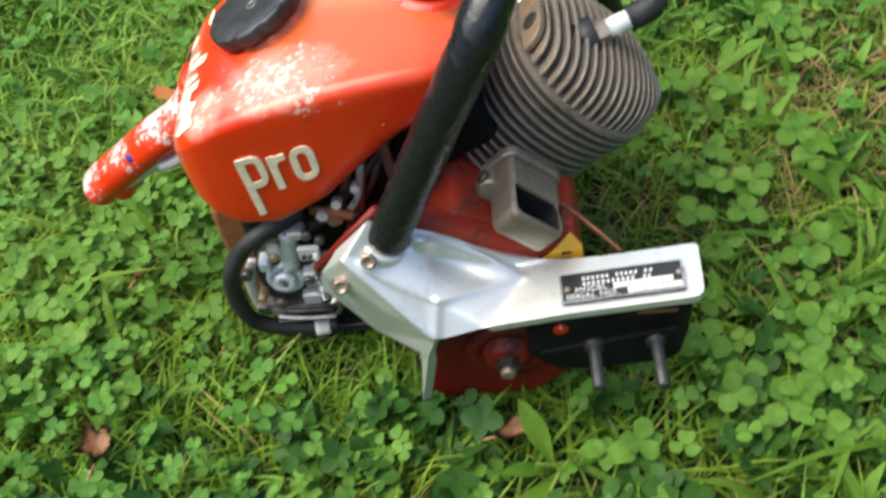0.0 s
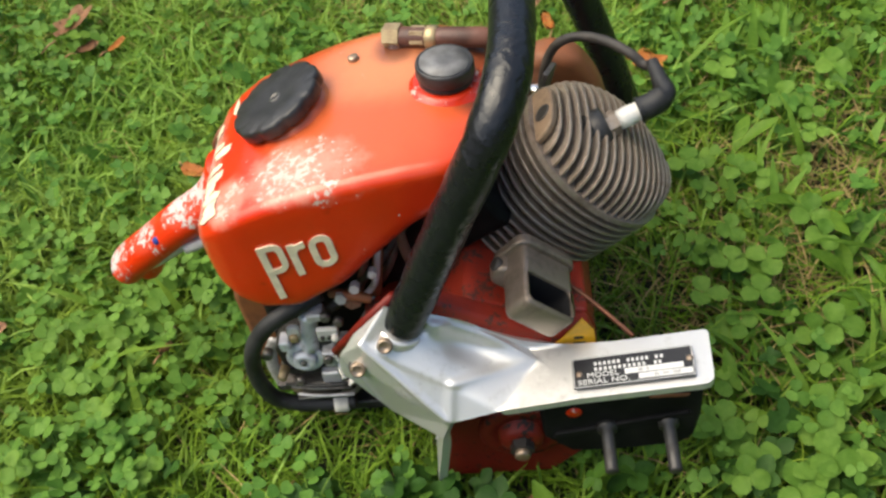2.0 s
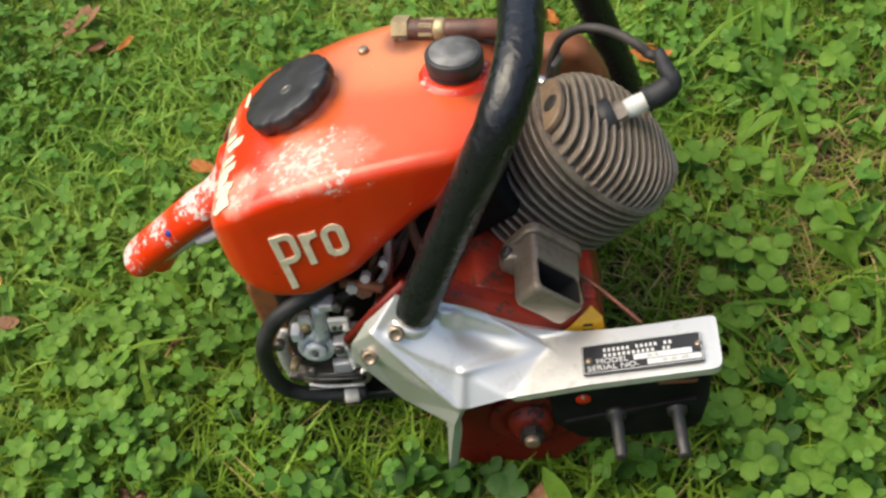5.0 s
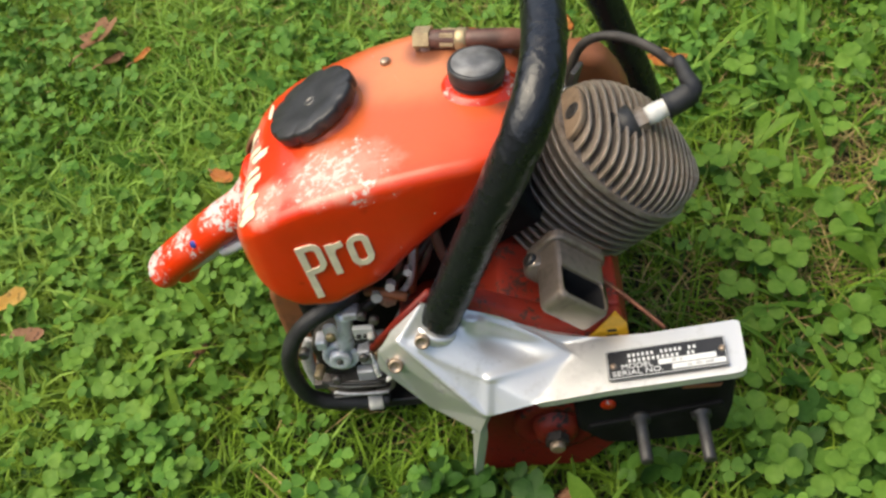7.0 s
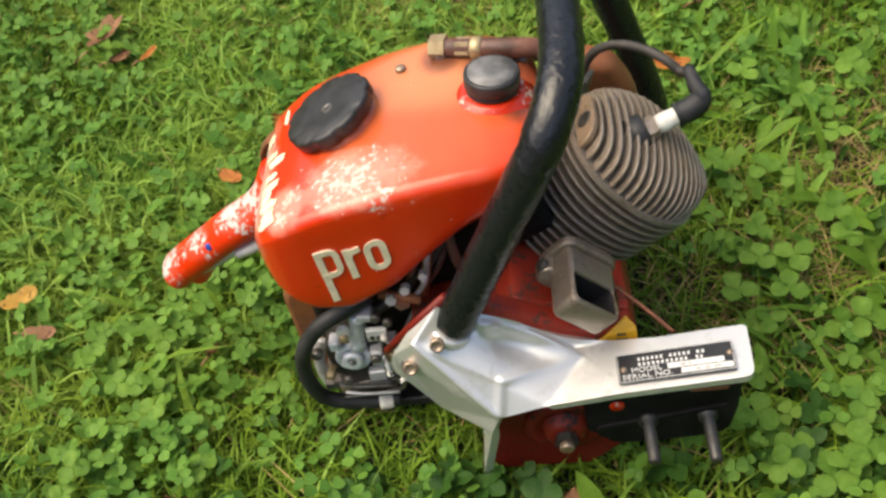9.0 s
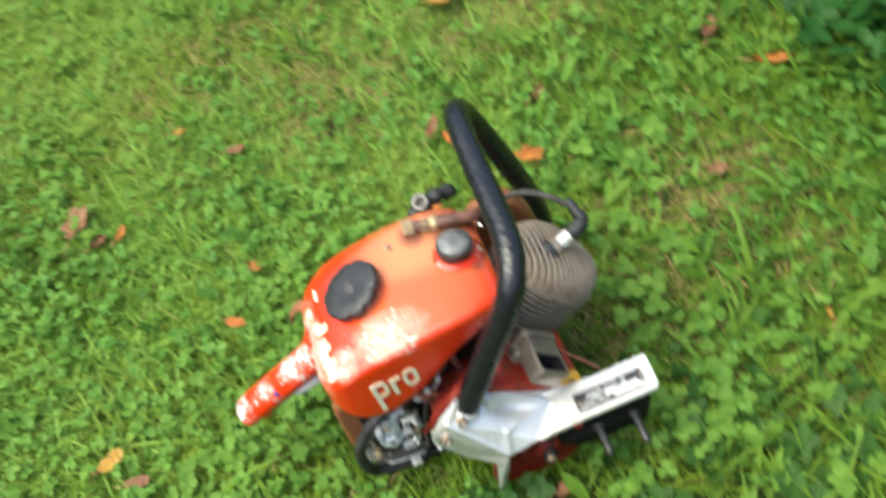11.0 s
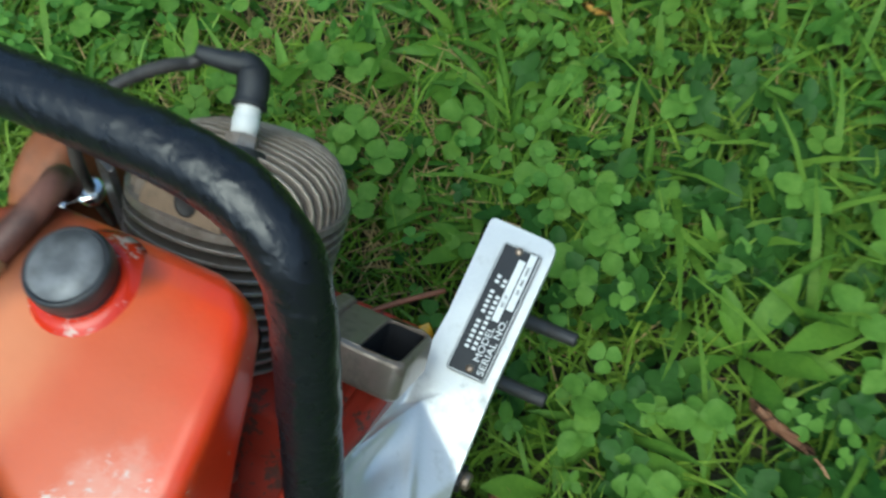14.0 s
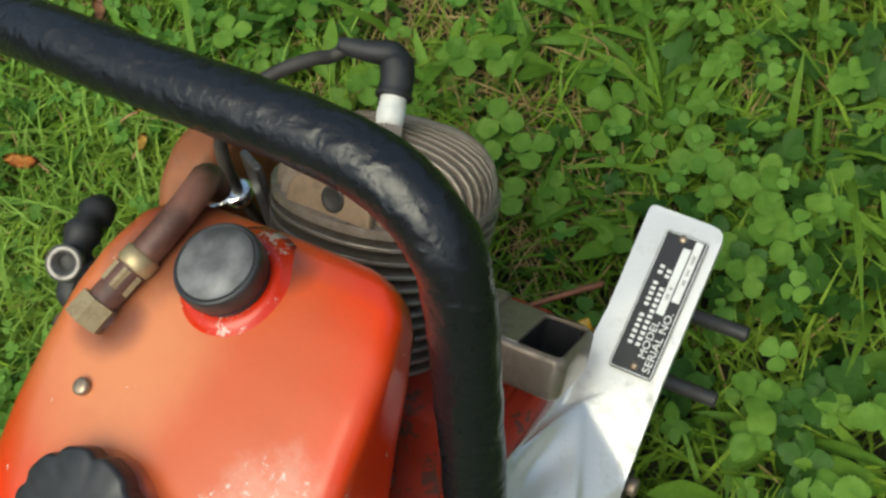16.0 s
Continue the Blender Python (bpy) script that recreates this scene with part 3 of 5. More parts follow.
blades("lawn_grass", 230000, (0.018, 0.048), (0.0014, 0.0031), (0.3, 1.5), M_GRASS, "thin green lawn grass blades, some bent over", 5, grass_where)
blades("pale_grass", 125000, (0.020, 0.056), (0.0016, 0.0036), (0.4, 1.6), M_PALE, "light yellow-green lawn grass blades, paled for brighter far light", 36, pale_where)
blades("dry_grass", 95000, (0.012, 0.040), (0.0010, 0.0022), (0.8, 2.4), M_STRAW, "dry straw-coloured grass lying in worn patches", 6, straw_where)
blades("far_grass", 130000, (0.025, 0.055), (0.004, 0.008), (0.4, 1.6), M_GRASS, "green lawn grass spreading away round the saw", 26, far_where, 1.25)
blades("broad_grass", 10000, (0.035, 0.085), (0.0038, 0.0090), (0.5, 1.6), M_BLADE, "broad flat green grass blades arching over the lawn", 16, broad_blade_where)
plants("clover", 45000, (0.020, 0.052), (0.0052, 0.0108), M_CLOVER, "pale green three-leaved clover among the grass", "clover", 7, 3, CLOVER_LEAF, 0.34, clover_where)
plants("tall_clover", 2600, (0.026, 0.056), (0.0065, 0.0125), M_TALL, "larger three-leaved clover standing over the grass", "clover", 17, 3, CLOVER_LEAF, 0.34, tall_clover_where)
plants("broad_weeds", 15000, (0.012, 0.050), (0.005, 0.0112), M_WEED, "small round-leaved green weeds in the lawn", "weed", 8, 4, BROAD_LEAF, 0.45, weed_where)
plants("shade_weeds", 36000, (0.008, 0.044), (0.007, 0.0155), M_DEEP_SHADE, "crowded small weed leaves, deep green to carry near shade", "weed", 18, 4, BROAD_LEAF, 0.5, shade_where)
plants("lance_weeds", 5600, (0.006, 0.022), (0.014, 0.028), M_WEED, "long narrow green weed leaves in rosettes", "weed", 9, 6, LANCE_LEAF, 0.15, lance_where, 0.1)
plants("dark_weeds", 9000, (0.02, 0.10), (0.014, 0.030), M_DARKWEED, "clump of larger dark green weed leaves", "weed", 10, 3, BROAD_LEAF, 0.4, big_where)

# ---- single plants that stand out of the lawn ----


def leaf_blade(length, width, profile, arch, fold, wavy=0.0, seed=1, teeth=0):
    """One leaf along +x from its stalk: halves rise from the midrib, which bends over along its length; teeth notch its rim."""
    rng = random.Random(seed)
    bm = bmesh.new()
    if teeth:
        steps = 2 * teeth
        profile = [float(np.interp(i / steps, np.linspace(0, 1, len(profile)), profile)) * (1.05 if i % 2 else 0.92) for i in range(steps + 1)]
    n = len(profile) - 1
    rows = []
    for i, half in enumerate(profile):
        f = i / n
        u, drop = length * f, -arch * length * f * f
        across = []
        for side in (-1, -0.55, 0, 0.55, 1):
            v = side * half * width / 2 * (1 if teeth else rng.uniform(0.94, 1.06))
            lift = fold * abs(v) + wavy * width * math.sin(9 * f + 2.5 * side + seed) * abs(side) - 0.25 * fold * abs(v) * abs(side) + (0.022 * width * (i % 2 - 0.5) * abs(side) * half if teeth else 0)
            across.append(bm.verts.new((u, v, drop + lift)))
        rows.append(across)
    for a, b in zip(rows, rows[1:]):
        for k in range(4):
            bm.faces.new((a[k], b[k], b[k + 1], a[k + 1]))
    return bm


LANCE = (0.16, 0.20, 0.30, 0.46, 0.66, 0.86, 0.98, 1.0, 0.86, 0.56, 0.14)
TONGUE = (0.62, 0.85, 0.97, 1.0, 0.98, 0.92, 0.82, 0.66, 0.42, 0.08)
LEAFLET = (0.06, 0.46, 0.78, 0.95, 1.0, 0.94, 0.74, 0.40)


def stand(name, x, y, label, category, group):
    root = tagged(new(name), label, category, group)
    root.location = (x, y, 0)
    return root


def clover_plant(x, y, size, seed):
    """A three-leaved clover on a thin stalk, with a smaller sister below it."""
    rng = random.Random(seed)
    root = stand("clover_plant", x, y, "pale green three-leaved clover standing above the grass", "clover", "large clovers in the lawn")
    for level, (dx, dy, h, s) in enumerate(((0, 0, rng.uniform(0.040, 0.052), size), (rng.uniform(-0.024, 0.024), rng.uniform(-0.024, 0.024), rng.uniform(0.028, 0.040), size * 0.8))):
        part("stalk", swept(smooth_line([(dx * 0.2 + 0.004, dy * 0.2, 0), (dx * 0.5, dy * 0.5 + 0.003, h * 0.5), (dx, dy, h)], 4), 0.0008, 6), M_TREFOIL, root)
        turn, tip_x, tip_y = rng.uniform(0, 360), rng.uniform(-14, 14) + 12, rng.uniform(-14, 14)
        for k in range(3):
            bm = leaf_blade(s, s * rng.uniform(0.92, 1.06), LEAFLET, rng.uniform(-0.02, 0.16), rng.uniform(0.12, 0.40), 0.05, seed * 7 + k, 6)
            bm.transform(Matrix.Translation((dx, dy, h)) @ Matrix.Rotation(radians(tip_x), 4, "X") @ Matrix.Rotation(radians(tip_y), 4, "Y") @ Matrix.Rotation(radians(turn + 120 * k + rng.uniform(-8, 8)), 4, "Z") @ Matrix.Rotation(radians(rng.uniform(-14, 4)), 4, "Y"))
            part("leaf", bm, M_TREFOIL, root)


def weed_rosette(x, y, size, count, seed):
    """Long tongue-shaped leaves that spread from one crown."""
    rng = random.Random(seed)
    root = stand("weed_rosette", x, y, "flat rosette of long green weed leaves in the lawn", "weed", "weed rosettes in the lawn")
    for k in range(count):
        long = size * rng.uniform(0.6, 1.2)
        bm = leaf_blade(long, long * rng.uniform(0.22, 0.32), LANCE, rng.uniform(0.30, 0.55), 0.30, 0.05, seed * 11 + k)
        bm.transform(Matrix.Translation((0, 0, 0.018)) @ Matrix.Rotation(radians(360 * k / count + rng.uniform(-34, 34)), 4, "Z") @ Matrix.Rotation(radians(-rng.uniform(18, 66)), 4, "Y"))
        part("leaf", bm, M_LANCE, root)


OVAL = (0.10, 0.50, 0.80, 0.96, 1.0, 0.95, 0.80, 0.56, 0.22)


def weed_sprig(x, y, size, seed):
    """A short stalk with a pair of oval leaves over a smaller pair."""
    rng = random.Random(seed)
    root = stand("weed_sprig", x, y, "short weed sprig with paired oval green leaves", "weed", "oval-leaved sprigs in the lawn")
    h = rng.uniform(0.040, 0.050)
    part("stalk", swept(smooth_line([(0.004, 0.002, 0), (0.002, 0, h * 0.5), (0, 0, h)], 4), 0.0010, 6), M_TREFOIL, root)
    turn = rng.uniform(0, 180)
    for level, s in ((0, 1.0), (1, 0.7)):
        for k in range(2):
            long = size * s * rng.uniform(0.9, 1.1)
            bm = leaf_blade(long, long * rng.uniform(0.78, 0.92), OVAL, rng.uniform(0.10, 0.30), rng.uniform(0.12, 0.34), 0.05, seed * 5 + 2 * level + k, 8)
            bm.transform(Matrix.Translation((0, 0, h - 0.003 * level)) @ Matrix.Rotation(radians(turn + 90 * level + 180 * k + rng.uniform(-12, 12)), 4, "Z") @ Matrix.Rotation(radians(-rng.uniform(2, 16)), 4, "Y"))
            part("leaf", bm, M_TREFOIL, root)


def grass_tuft(x, y, size, count, lean, seed):
    """Broad upright blades of coarse grass, leaning one way."""
    rng = random.Random(seed)
    root = stand("grass_tuft", x, y, "tuft of broad upright pale green grass blades", "grass", "coarse grass tufts in the lawn")
    for k in range(count):
        long = size * rng.uniform(0.7, 1.15)
        bm = leaf_blade(long, rng.uniform(0.0075, 0.0115), TONGUE, rng.uniform(0.10, 0.42), 0.22, 0.04, seed * 13 + k)
        bm.transform(Matrix.Translation((rng.uniform(-0.012, 0.012), rng.uniform(-0.012, 0.012), 0.002)) @ Matrix.Rotation(radians(lean + rng.uniform(-55, 55)), 4, "Z") @ Matrix.Rotation(radians(-rng.uniform(38, 72)), 4, "Y"))
        part("blade", bm, M_TUFT, root)


for k, (x, y, size) in enumerate((
    (0.297, 0.400, 0.017), (0.345, 0.354, 0.016), (0.244, 0.272, 0.017), (0.288, 0.271, 0.016), (0.335, 0.211, 0.017), (0.339, 0.185, 0.015), (0.397, 0.393, 0.017),
    (0.290, 0.161, 0.017), (0.245, 0.174, 0.014), (0.269, 0.200, 0.014), (0.363, 0.332, 0.013), (0.357, 0.298, 0.013), (0.238, 0.130, 0.016), (0.261, 0.162, 0.016),
    (0.279, 0.132, 0.016), (0.310, 0.029, 0.019), (0.297, 0.005, 0.017), (0.231, 0.017, 0.016), (0.297, -0.017, 0.019), (0.271, -0.035, 0.017), (0.251, -0.013, 0.015),
    (0.330, 0.095, 0.018), (0.239, -0.029, 0.014), (0.173, -0.058, 0.015), 
    (-0.270, 0.087, 0.013), (-0.219, 0.202, 0.013), (-0.169, 0.116, 0.012), (-0.298, 0.118, 0.012), (-0.240, 0.130, 0.013), (-0.130, 0.073, 0.012), (-0.234, 0.054, 0.013), (-0.288, 0.011, 0.014), (-0.188, 0.008, 0.013),
)):
    clover_plant(x, y, size, 300 + k)
for k, (x, y, size) in enumerate(((0.341, -0.197, 0.024), (0.290, -0.192, 0.022), (0.188, -0.125, 0.021), (0.138, -0.112, 0.021), (0.151, -0.063, 0.018), (0.357, -0.135, 0.020), (0.309, -0.017, 0.018), (0.284, -0.026, 0.017), (0.258, -0.214, 0.019), (0.183, -0.100, 0.016), (0.300, -0.060, 0.017), (0.395, -0.040, 0.018), (0.380, 0.038, 0.018))):
    weed_sprig(x, y, size, 900 + k)
for k, (x, y, size, count) in enumerate(CROWNS):
    weed_rosette(x, y, size, count, 500 + k)
for k, (x, y, size, count, lean) in enumerate(((0.296, 0.430, 0.070, 5, 90), (0.332, 0.440, 0.075, 6, 80), (0.361, 0.430, 0.070, 5, 60), (0.315, 0.225, 0.070, 4, 75), (0.358, 0.175, 0.060, 4, 20), (0.240, 0.340, 0.060, 5, 70), (0.410, 0.300, 0.060, 4, 10), (0.320, 0.550, 0.075, 6, 90), (0.345, 0.060, 0.060, 5, 30), (0.260, 0.470, 0.065, 5, 100), (0.300, -0.115, 0.055, 5, 60), (0.263, -0.080, 0.045, 4, 90), (0.310, -0.183, 0.050, 4, 30))):
    grass_tuft(x, y, size, count, lean, 700 + k)

# ---- dead leaves on the lawn ----


def dead_leaf(x, y, z, turn, length, width, material, label, lobed=False, curl=0.25, seed=1):
    rng = random.Random(seed)
    rim = []
    for k in range(20):
        a = 2 * math.pi * k / 20
        r = 1.0 - (0.38 * (0.5 + 0.5 * math.cos(5 * a)) if lobed else 0.25 * abs(math.sin(a)) ** 3)
        r *= rng.uniform(0.85, 1.08)
        rim.append((r * math.cos(a) * length / 2, r * math.sin(a) * width / 2))
    bm = bmesh.new()
    rings = []
    for f in (0.45, 1.0):
        rings.append([bm.verts.new((u * f, v * f, curl * (abs(v) * 1.2 + u * u / length * 1.5) * f + rng.uniform(-0.001, 0.001))) for u, v in rim])
    mid = bm.verts.new((0, 0, 0))
    for k in range(20):
        j = (k + 1) % 20
        bm.faces.new((mid, rings[0][k], rings[0][j]))
        bm.faces.new((rings[0][k], rings[1][k], rings[1][j], rings[0][j]))
    bmesh.ops.solidify(bm, geom=bm.faces[:], thickness=0.0006)
    bm.transform(Matrix.Rotation(radians(rng.uniform(-14, 14)), 4, "X"))
    ob = tagged(part("dead_leaf", bm, material), label, "leaf", "fallen leaves on the lawn")
    stem = swept(smooth_line([(-length * 0.48, 0, 0.002), (-length * 0.62, 0.002, 0.003), (-length * 0.78, 0.005, 0.0)], 4), 0.0008, 6)
    st = part("stem", stem, M_BROWN)
    st.parent = ob
    ob.matrix_basis = pose(x, y, z, 0, 0, turn)
    return ob


LEAVES = [
    (0.612, 0.088, 0.046, -30, 0.075, 0.032, M_ORANGE, "curled orange dead leaf on the grass", False),
    (0.555, -0.040, 0.044, -60, 0.070, 0.030, M_ORANGE, "curled orange dead leaf on the grass", False),
    (0.438, 0.293, 0.040, 20, 0.030, 0.022, M_BROWN, "small reddish-brown dead leaf", False),
    (0.229, 0.421, 0.046, -25, 0.050, 0.030, M_ORANGE, "orange dead leaf with curled rim", True),
    (0.452, 0.046, 0.036, 80, 0.024, 0.014, M_GOLD, "small pale yellow dead leaf", False),
    (-0.399, 0.591, 0.046, 70, 0.075, 0.048, M_BROWN, "lobed brown oak-like dead leaf", True),
    (-0.372, 0.546, 0.042, 40, 0.034, 0.018, M_BROWN, "narrow brown dead leaf", False),
    (-0.340, 0.548, 0.040, 60, 0.030, 0.014, M_ORANGE, "narrow orange-brown dead leaf", False),
    (-0.206, 0.318, 0.050, -30, 0.028, 0.020, M_ORANGE, "small orange dead leaf", False),
    (-0.382, 0.187, 0.050, 30, 0.036, 0.026, M_GOLD, "pale tan dead leaf in the clover", False),
    (-0.169, 0.403, 0.042, -20, 0.026, 0.022, M_ORANGE, "small orange-yellow dead leaf", False),
    (0.122, 0.533, 0.046, 60, 0.045, 0.016, M_BROWN, "narrow orange-brown dead leaf", False),
    (0.138, 0.503, 0.044, 100, 0.036, 0.016, M_ORANGE, "narrow orange dead leaf", False),
    (0.189, 0.421, 0.036, 20, 0.018, 0.014, M_GOLD, "tiny pale dead leaf", False),
    (0.224, 0.799, 0.044, 10, 0.085, 0.055, M_GOLD, "large yellow-orange dead leaf in dry grass", True),
    (0.040, 0.928, 0.046, 70, 0.060, 0.034, M_ORANGE, "orange-brown dead leaf in the lawn", False),
    (0.104, 0.897, 0.044, 80, 0.050, 0.028, M_GOLD, "yellow dead leaf in the lawn", False),
    (0.548, 0.537, 0.044, 60, 0.050, 0.034, M_BROWN, "reddish-brown dead leaf among weeds", False),
    (0.594, 0.436, 0.046, -20, 0.060, 0.022, M_ORANGE, "narrow orange dead leaf", False),
    (-0.560, 0.945, 0.044, 40, 0.050, 0.032, M_BROWN, "tan dead leaf in the grass", True),
    (-0.155, 0.632, 0.040, 0, 0.030, 0.020, M_BROWN, "small brown dead leaf", False),
    (-0.231, 0.709, 0.042, 10, 0.026, 0.014, M_GOLD, "tiny yellow dead leaf", False),
    (0.282, 0.532, 0.042, 40, 0.036, 0.016, M_BROWN, "narrow tan dead leaf", False),
    (0.085, 0.392, 0.046, 60, 0.036, 0.024, M_ORANGE, "orange dead leaf near the starter", False),
    (0.088, -0.141, 0.044, -20, 0.034, 0.022, M_BROWN, "brown dead leaf in the clover", False),
    (0.200, -0.170, 0.046, 70, 0.050, 0.013, M_BROWN, "narrow brown curled dead leaf", False),
    (-0.359, 0.152, 0.040, 0, 0.034, 0.022, M_BROWN, "dark reddish-brown dead leaf", False),
    (-0.198, -0.034, 0.046, 100, 0.036, 0.030, M_BROWN, "crumpled brown dead leaf in clover", True),
    (-0.194, 0.125, 0.042, 80, 0.030, 0.018, M_BROWN, "small dark brown dead leaf", False),
    (0.093, -0.040, 0.042, 30, 0.030, 0.020, M_BROWN, "brown dead leaf under the bar studs", False),
]
for n, (x, y, z, turn, length, width, mat, label, lobed) in enumerate(LEAVES):
    dead_leaf(x, y, z, turn, length, width, mat, label, lobed, 0.25, 40 + n)

# ---- the chainsaw powerhead ----
saw = tagged(new("chainsaw"), "old worn red chainsaw powerhead without bar, standing in clover", "chainsaw")
saw.location = (0.05, 0.12, 0.03)
bpy.context.view_layer.update()


def spart(name, bm, material, label="", parent=None, smooth=True):
    return part(name, bm, material, parent or saw, label, smooth)


# fuel and oil tank: cross-sections along x
def build_tank():
    """Flat top with a crisp near shoulder, the far side rounded off more and more towards the tail."""
    xs = [-0.101, -0.098, -0.09, -0.08, -0.066, -0.043, -0.01, 0.016, 0.04, 0.061, 0.08, 0.088, 0.093, 0.095]
    low = [0.212, 0.203, 0.190, 0.180, 0.173, 0.173, 0.192, 0.217, 0.237, 0.247, 0.253, 0.256, 0.259, 0.262]
    top = [0.226, 0.233, 0.245, 0.253, 0.261, 0.270, 0.279, 0.283, 0.285, 0.285, 0.283, 0.280, 0.276, 0.272]
    near = [0.075, 0.062, 0.049, 0.043, 0.040, 0.039, 0.039, 0.040, 0.042, 0.045, 0.051, 0.057, 0.066, 0.075]
    far = [0.155, 0.170, 0.186, 0.197, 0.206, 0.211, 0.202, 0.197, 0.194, 0.190, 0.184, 0.177, 0.167, 0.158]
    sweep = [0.012, 0.020, 0.032, 0.042, 0.050, 0.054, 0.036, 0.026, 0.020, 0.017, 0.015, 0.014, 0.012, 0.010]
    bm = bmesh.new()
    rings = []
    n = 54
    for i in range(n + 1):
        s = i / n
        x = xs[0] + (xs[-1] - xs[0]) * (s - math.sin(2 * math.pi * s) / (2 * math.pi) * 0.6)
        z0, z1, y0, y1, r_far = (float(np.interp(x, xs, v)) for v in (low, top, near, far, sweep))
        h = z1 - z0
        r_near, r_low = min(0.0085, 0.40 * h), min(0.013, 0.40 * h)
        drop = min(r_far, 0.55 * h)
        ring = []
        for cy, cz, ry, rz, a0 in ((y1 - r_far, z1 - drop, r_far, drop, 0), (y0 + r_near, z1 - r_near, r_near, r_near, 90), (y0 + r_low, z0 + r_low, r_low, r_low, 180), (y1 - r_low, z0 + r_low, r_low, r_low, 270)):
            for k in range(11):
                a = radians(a0 + 9 * k)
                ring.append((cy + ry * math.cos(a), cz + rz * math.sin(a)))
            if a0 == 0:
                for k in range(1, 8):
                    f = k / 8
                    ring.append(((y1 - r_far) * (1 - f) + (y0 + r_near) * f, z1 + 0.0012 * math.sin(math.pi * f)))
        rings.append([bm.verts.new((x, y, z)) for y, z in ring])
    m = len(rings[0])
    for a, b in zip(rings, rings[1:]):
        for k in range(m):
            bm.faces.new((a[k], a[(k + 1) % m], b[(k + 1) % m], b[k]))
    bm.faces.new(rings[0][::-1])
    bm.faces.new(rings[-1])
    bmesh.ops.smooth_vert(bm, verts=bm.verts, factor=0.5, use_axis_x=True, use_axis_y=True, use_axis_z=True)
    return bm


tank = spart("fuel_tank", build_tank(), M_TANK, "glossy orange-red tank, paint rubbed to pale primer on the shoulder")
# lettering on the flat side of the tank: broad strokes
def strokes(lines, m, thick=0.0007):
    """Broad pen strokes (points, width, closed) in the plane of m, as one mesh."""
    bm = bmesh.new()
    for number, (pts, width, closed) in enumerate(lines):
        n = len(pts)
        lift = thick + 0.00025 * number
        rim = []
        for i, p in enumerate(pts):
            a = Vector(pts[i - 1] if i or closed else pts[0])
            b = Vector(pts[(i + 1) % n] if i < n - 1 or closed else pts[-1])
            p = Vector(p)
            d1, d2 = (p - a), (b - p)
            d1 = d1.normalized() if d1.length > 1e-7 else d2.normalized()
            d2 = d2.normalized() if d2.length > 1e-7 else d1
            nrm = Vector((-(d1 + d2).y, (d1 + d2).x)).normalized()
            k = min(1.5, 1 / max(0.4, nrm.dot(Vector((-d1.y, d1.x)))))
            rim.append((p + nrm * width / 2 * k, p - nrm * width / 2 * k))
        rows = [[bm.verts.new(m @ Vector((q.x, q.y, h))) for q in pair for h in (lift, -lift)] for pair in rim]
        for i in range(n if closed else n - 1):
            r, t = rows[i], rows[(i + 1) % n]
            for j0, j1 in ((0, 2), (2, 3), (3, 1), (1, 0)):
                bm.faces.new((r[j0], r[j1], t[j1], t[j0]))
        if not closed:
            bm.faces.new([rows[0][k] for k in (0, 1, 3, 2)])
            bm.faces.new([rows[-1][k] for k in (0, 2, 3, 1)])
    return bm


def soft_box(x0, y0, x1, y1, r, open_left=False):
    """A loop with rounded corners."""
    pts = []
    corners = ((x1 - r, y0 + r, -90), (x1 - r, y1 - r, 0)) if open_left else ((x1 - r, y0 + r, -90), (x1 - r, y1 - r, 0), (x0 + r, y1 - r, 90), (x0 + r, y0 + r, 180))
    for cx, cy, a0 in corners:
        for k in range(5):
            a = radians(a0 + 22.5 * k)
            pts.append((cx + r * math.cos(a), cy + r * math.sin(a)))
    return [(x0, y0), *pts, (x0, y1)] if open_left else pts


letter_m = Matrix(((0.914, -0.0735, 0, -0.0563), (0, 0, -1, 0.0389), (0.285, 0.974, 0, 0.2365), (0, 0, 0, 1)))
part("letter_p", strokes([([(0.0030, 0.0), (0.0030, -0.049)], 0.0052, False), (soft_box(0.0010, -0.0235, 0.0155, -0.0022, 0.0055, True), 0.0046, False)], letter_m), M_CREAM, tank, "cream letter P of the word Pro", False)
part("letter_r", strokes([([(0.0232, -0.0050), (0.0232, -0.0330)], 0.0052, False), ([(0.0232, -0.0140), (0.0262, -0.0085), (0.0330, -0.0078)], 0.0048, False)], letter_m), M_CREAM, tank, "cream letter r of the word Pro", False)
part("letter_o", strokes([(soft_box(0.0375, -0.0300, 0.0490, -0.0070, 0.0055), 0.0048, True)], letter_m), M_CREAM, tank, "cream letter o of the word Pro", False)

# worn cream decal strokes across the tank's tail, laid on its skin
bpy.context.view_layer.update()


def on_tank(points_2d, name):
    """A flat patch of outline (y, way along the tail), dropped on the tank from behind and above."""
    bm = bmesh.new()
    aim = Vector((0.50, 0, -0.866))
    up = Vector((0.866, 0, 0.50))
    top = []
    for y, s in points_2d:
        start = Vector((-0.080, y, 0.252)) + up * s - aim * 0.2
        hit, place, nrm, _ = tank.ray_cast(start, aim)
        top.append(bm.verts.new(place + nrm * 0.0006 if hit else start + aim * 0.2))
    bm.faces.new(top)
    bmesh.ops.triangulate(bm, faces=bm.faces[:])
    bmesh.ops.solidify(bm, geom=bm.faces[:], thickness=0.0004)
    return part(name, bm, M_CREAM, tank, "worn cream decal stroke", False)


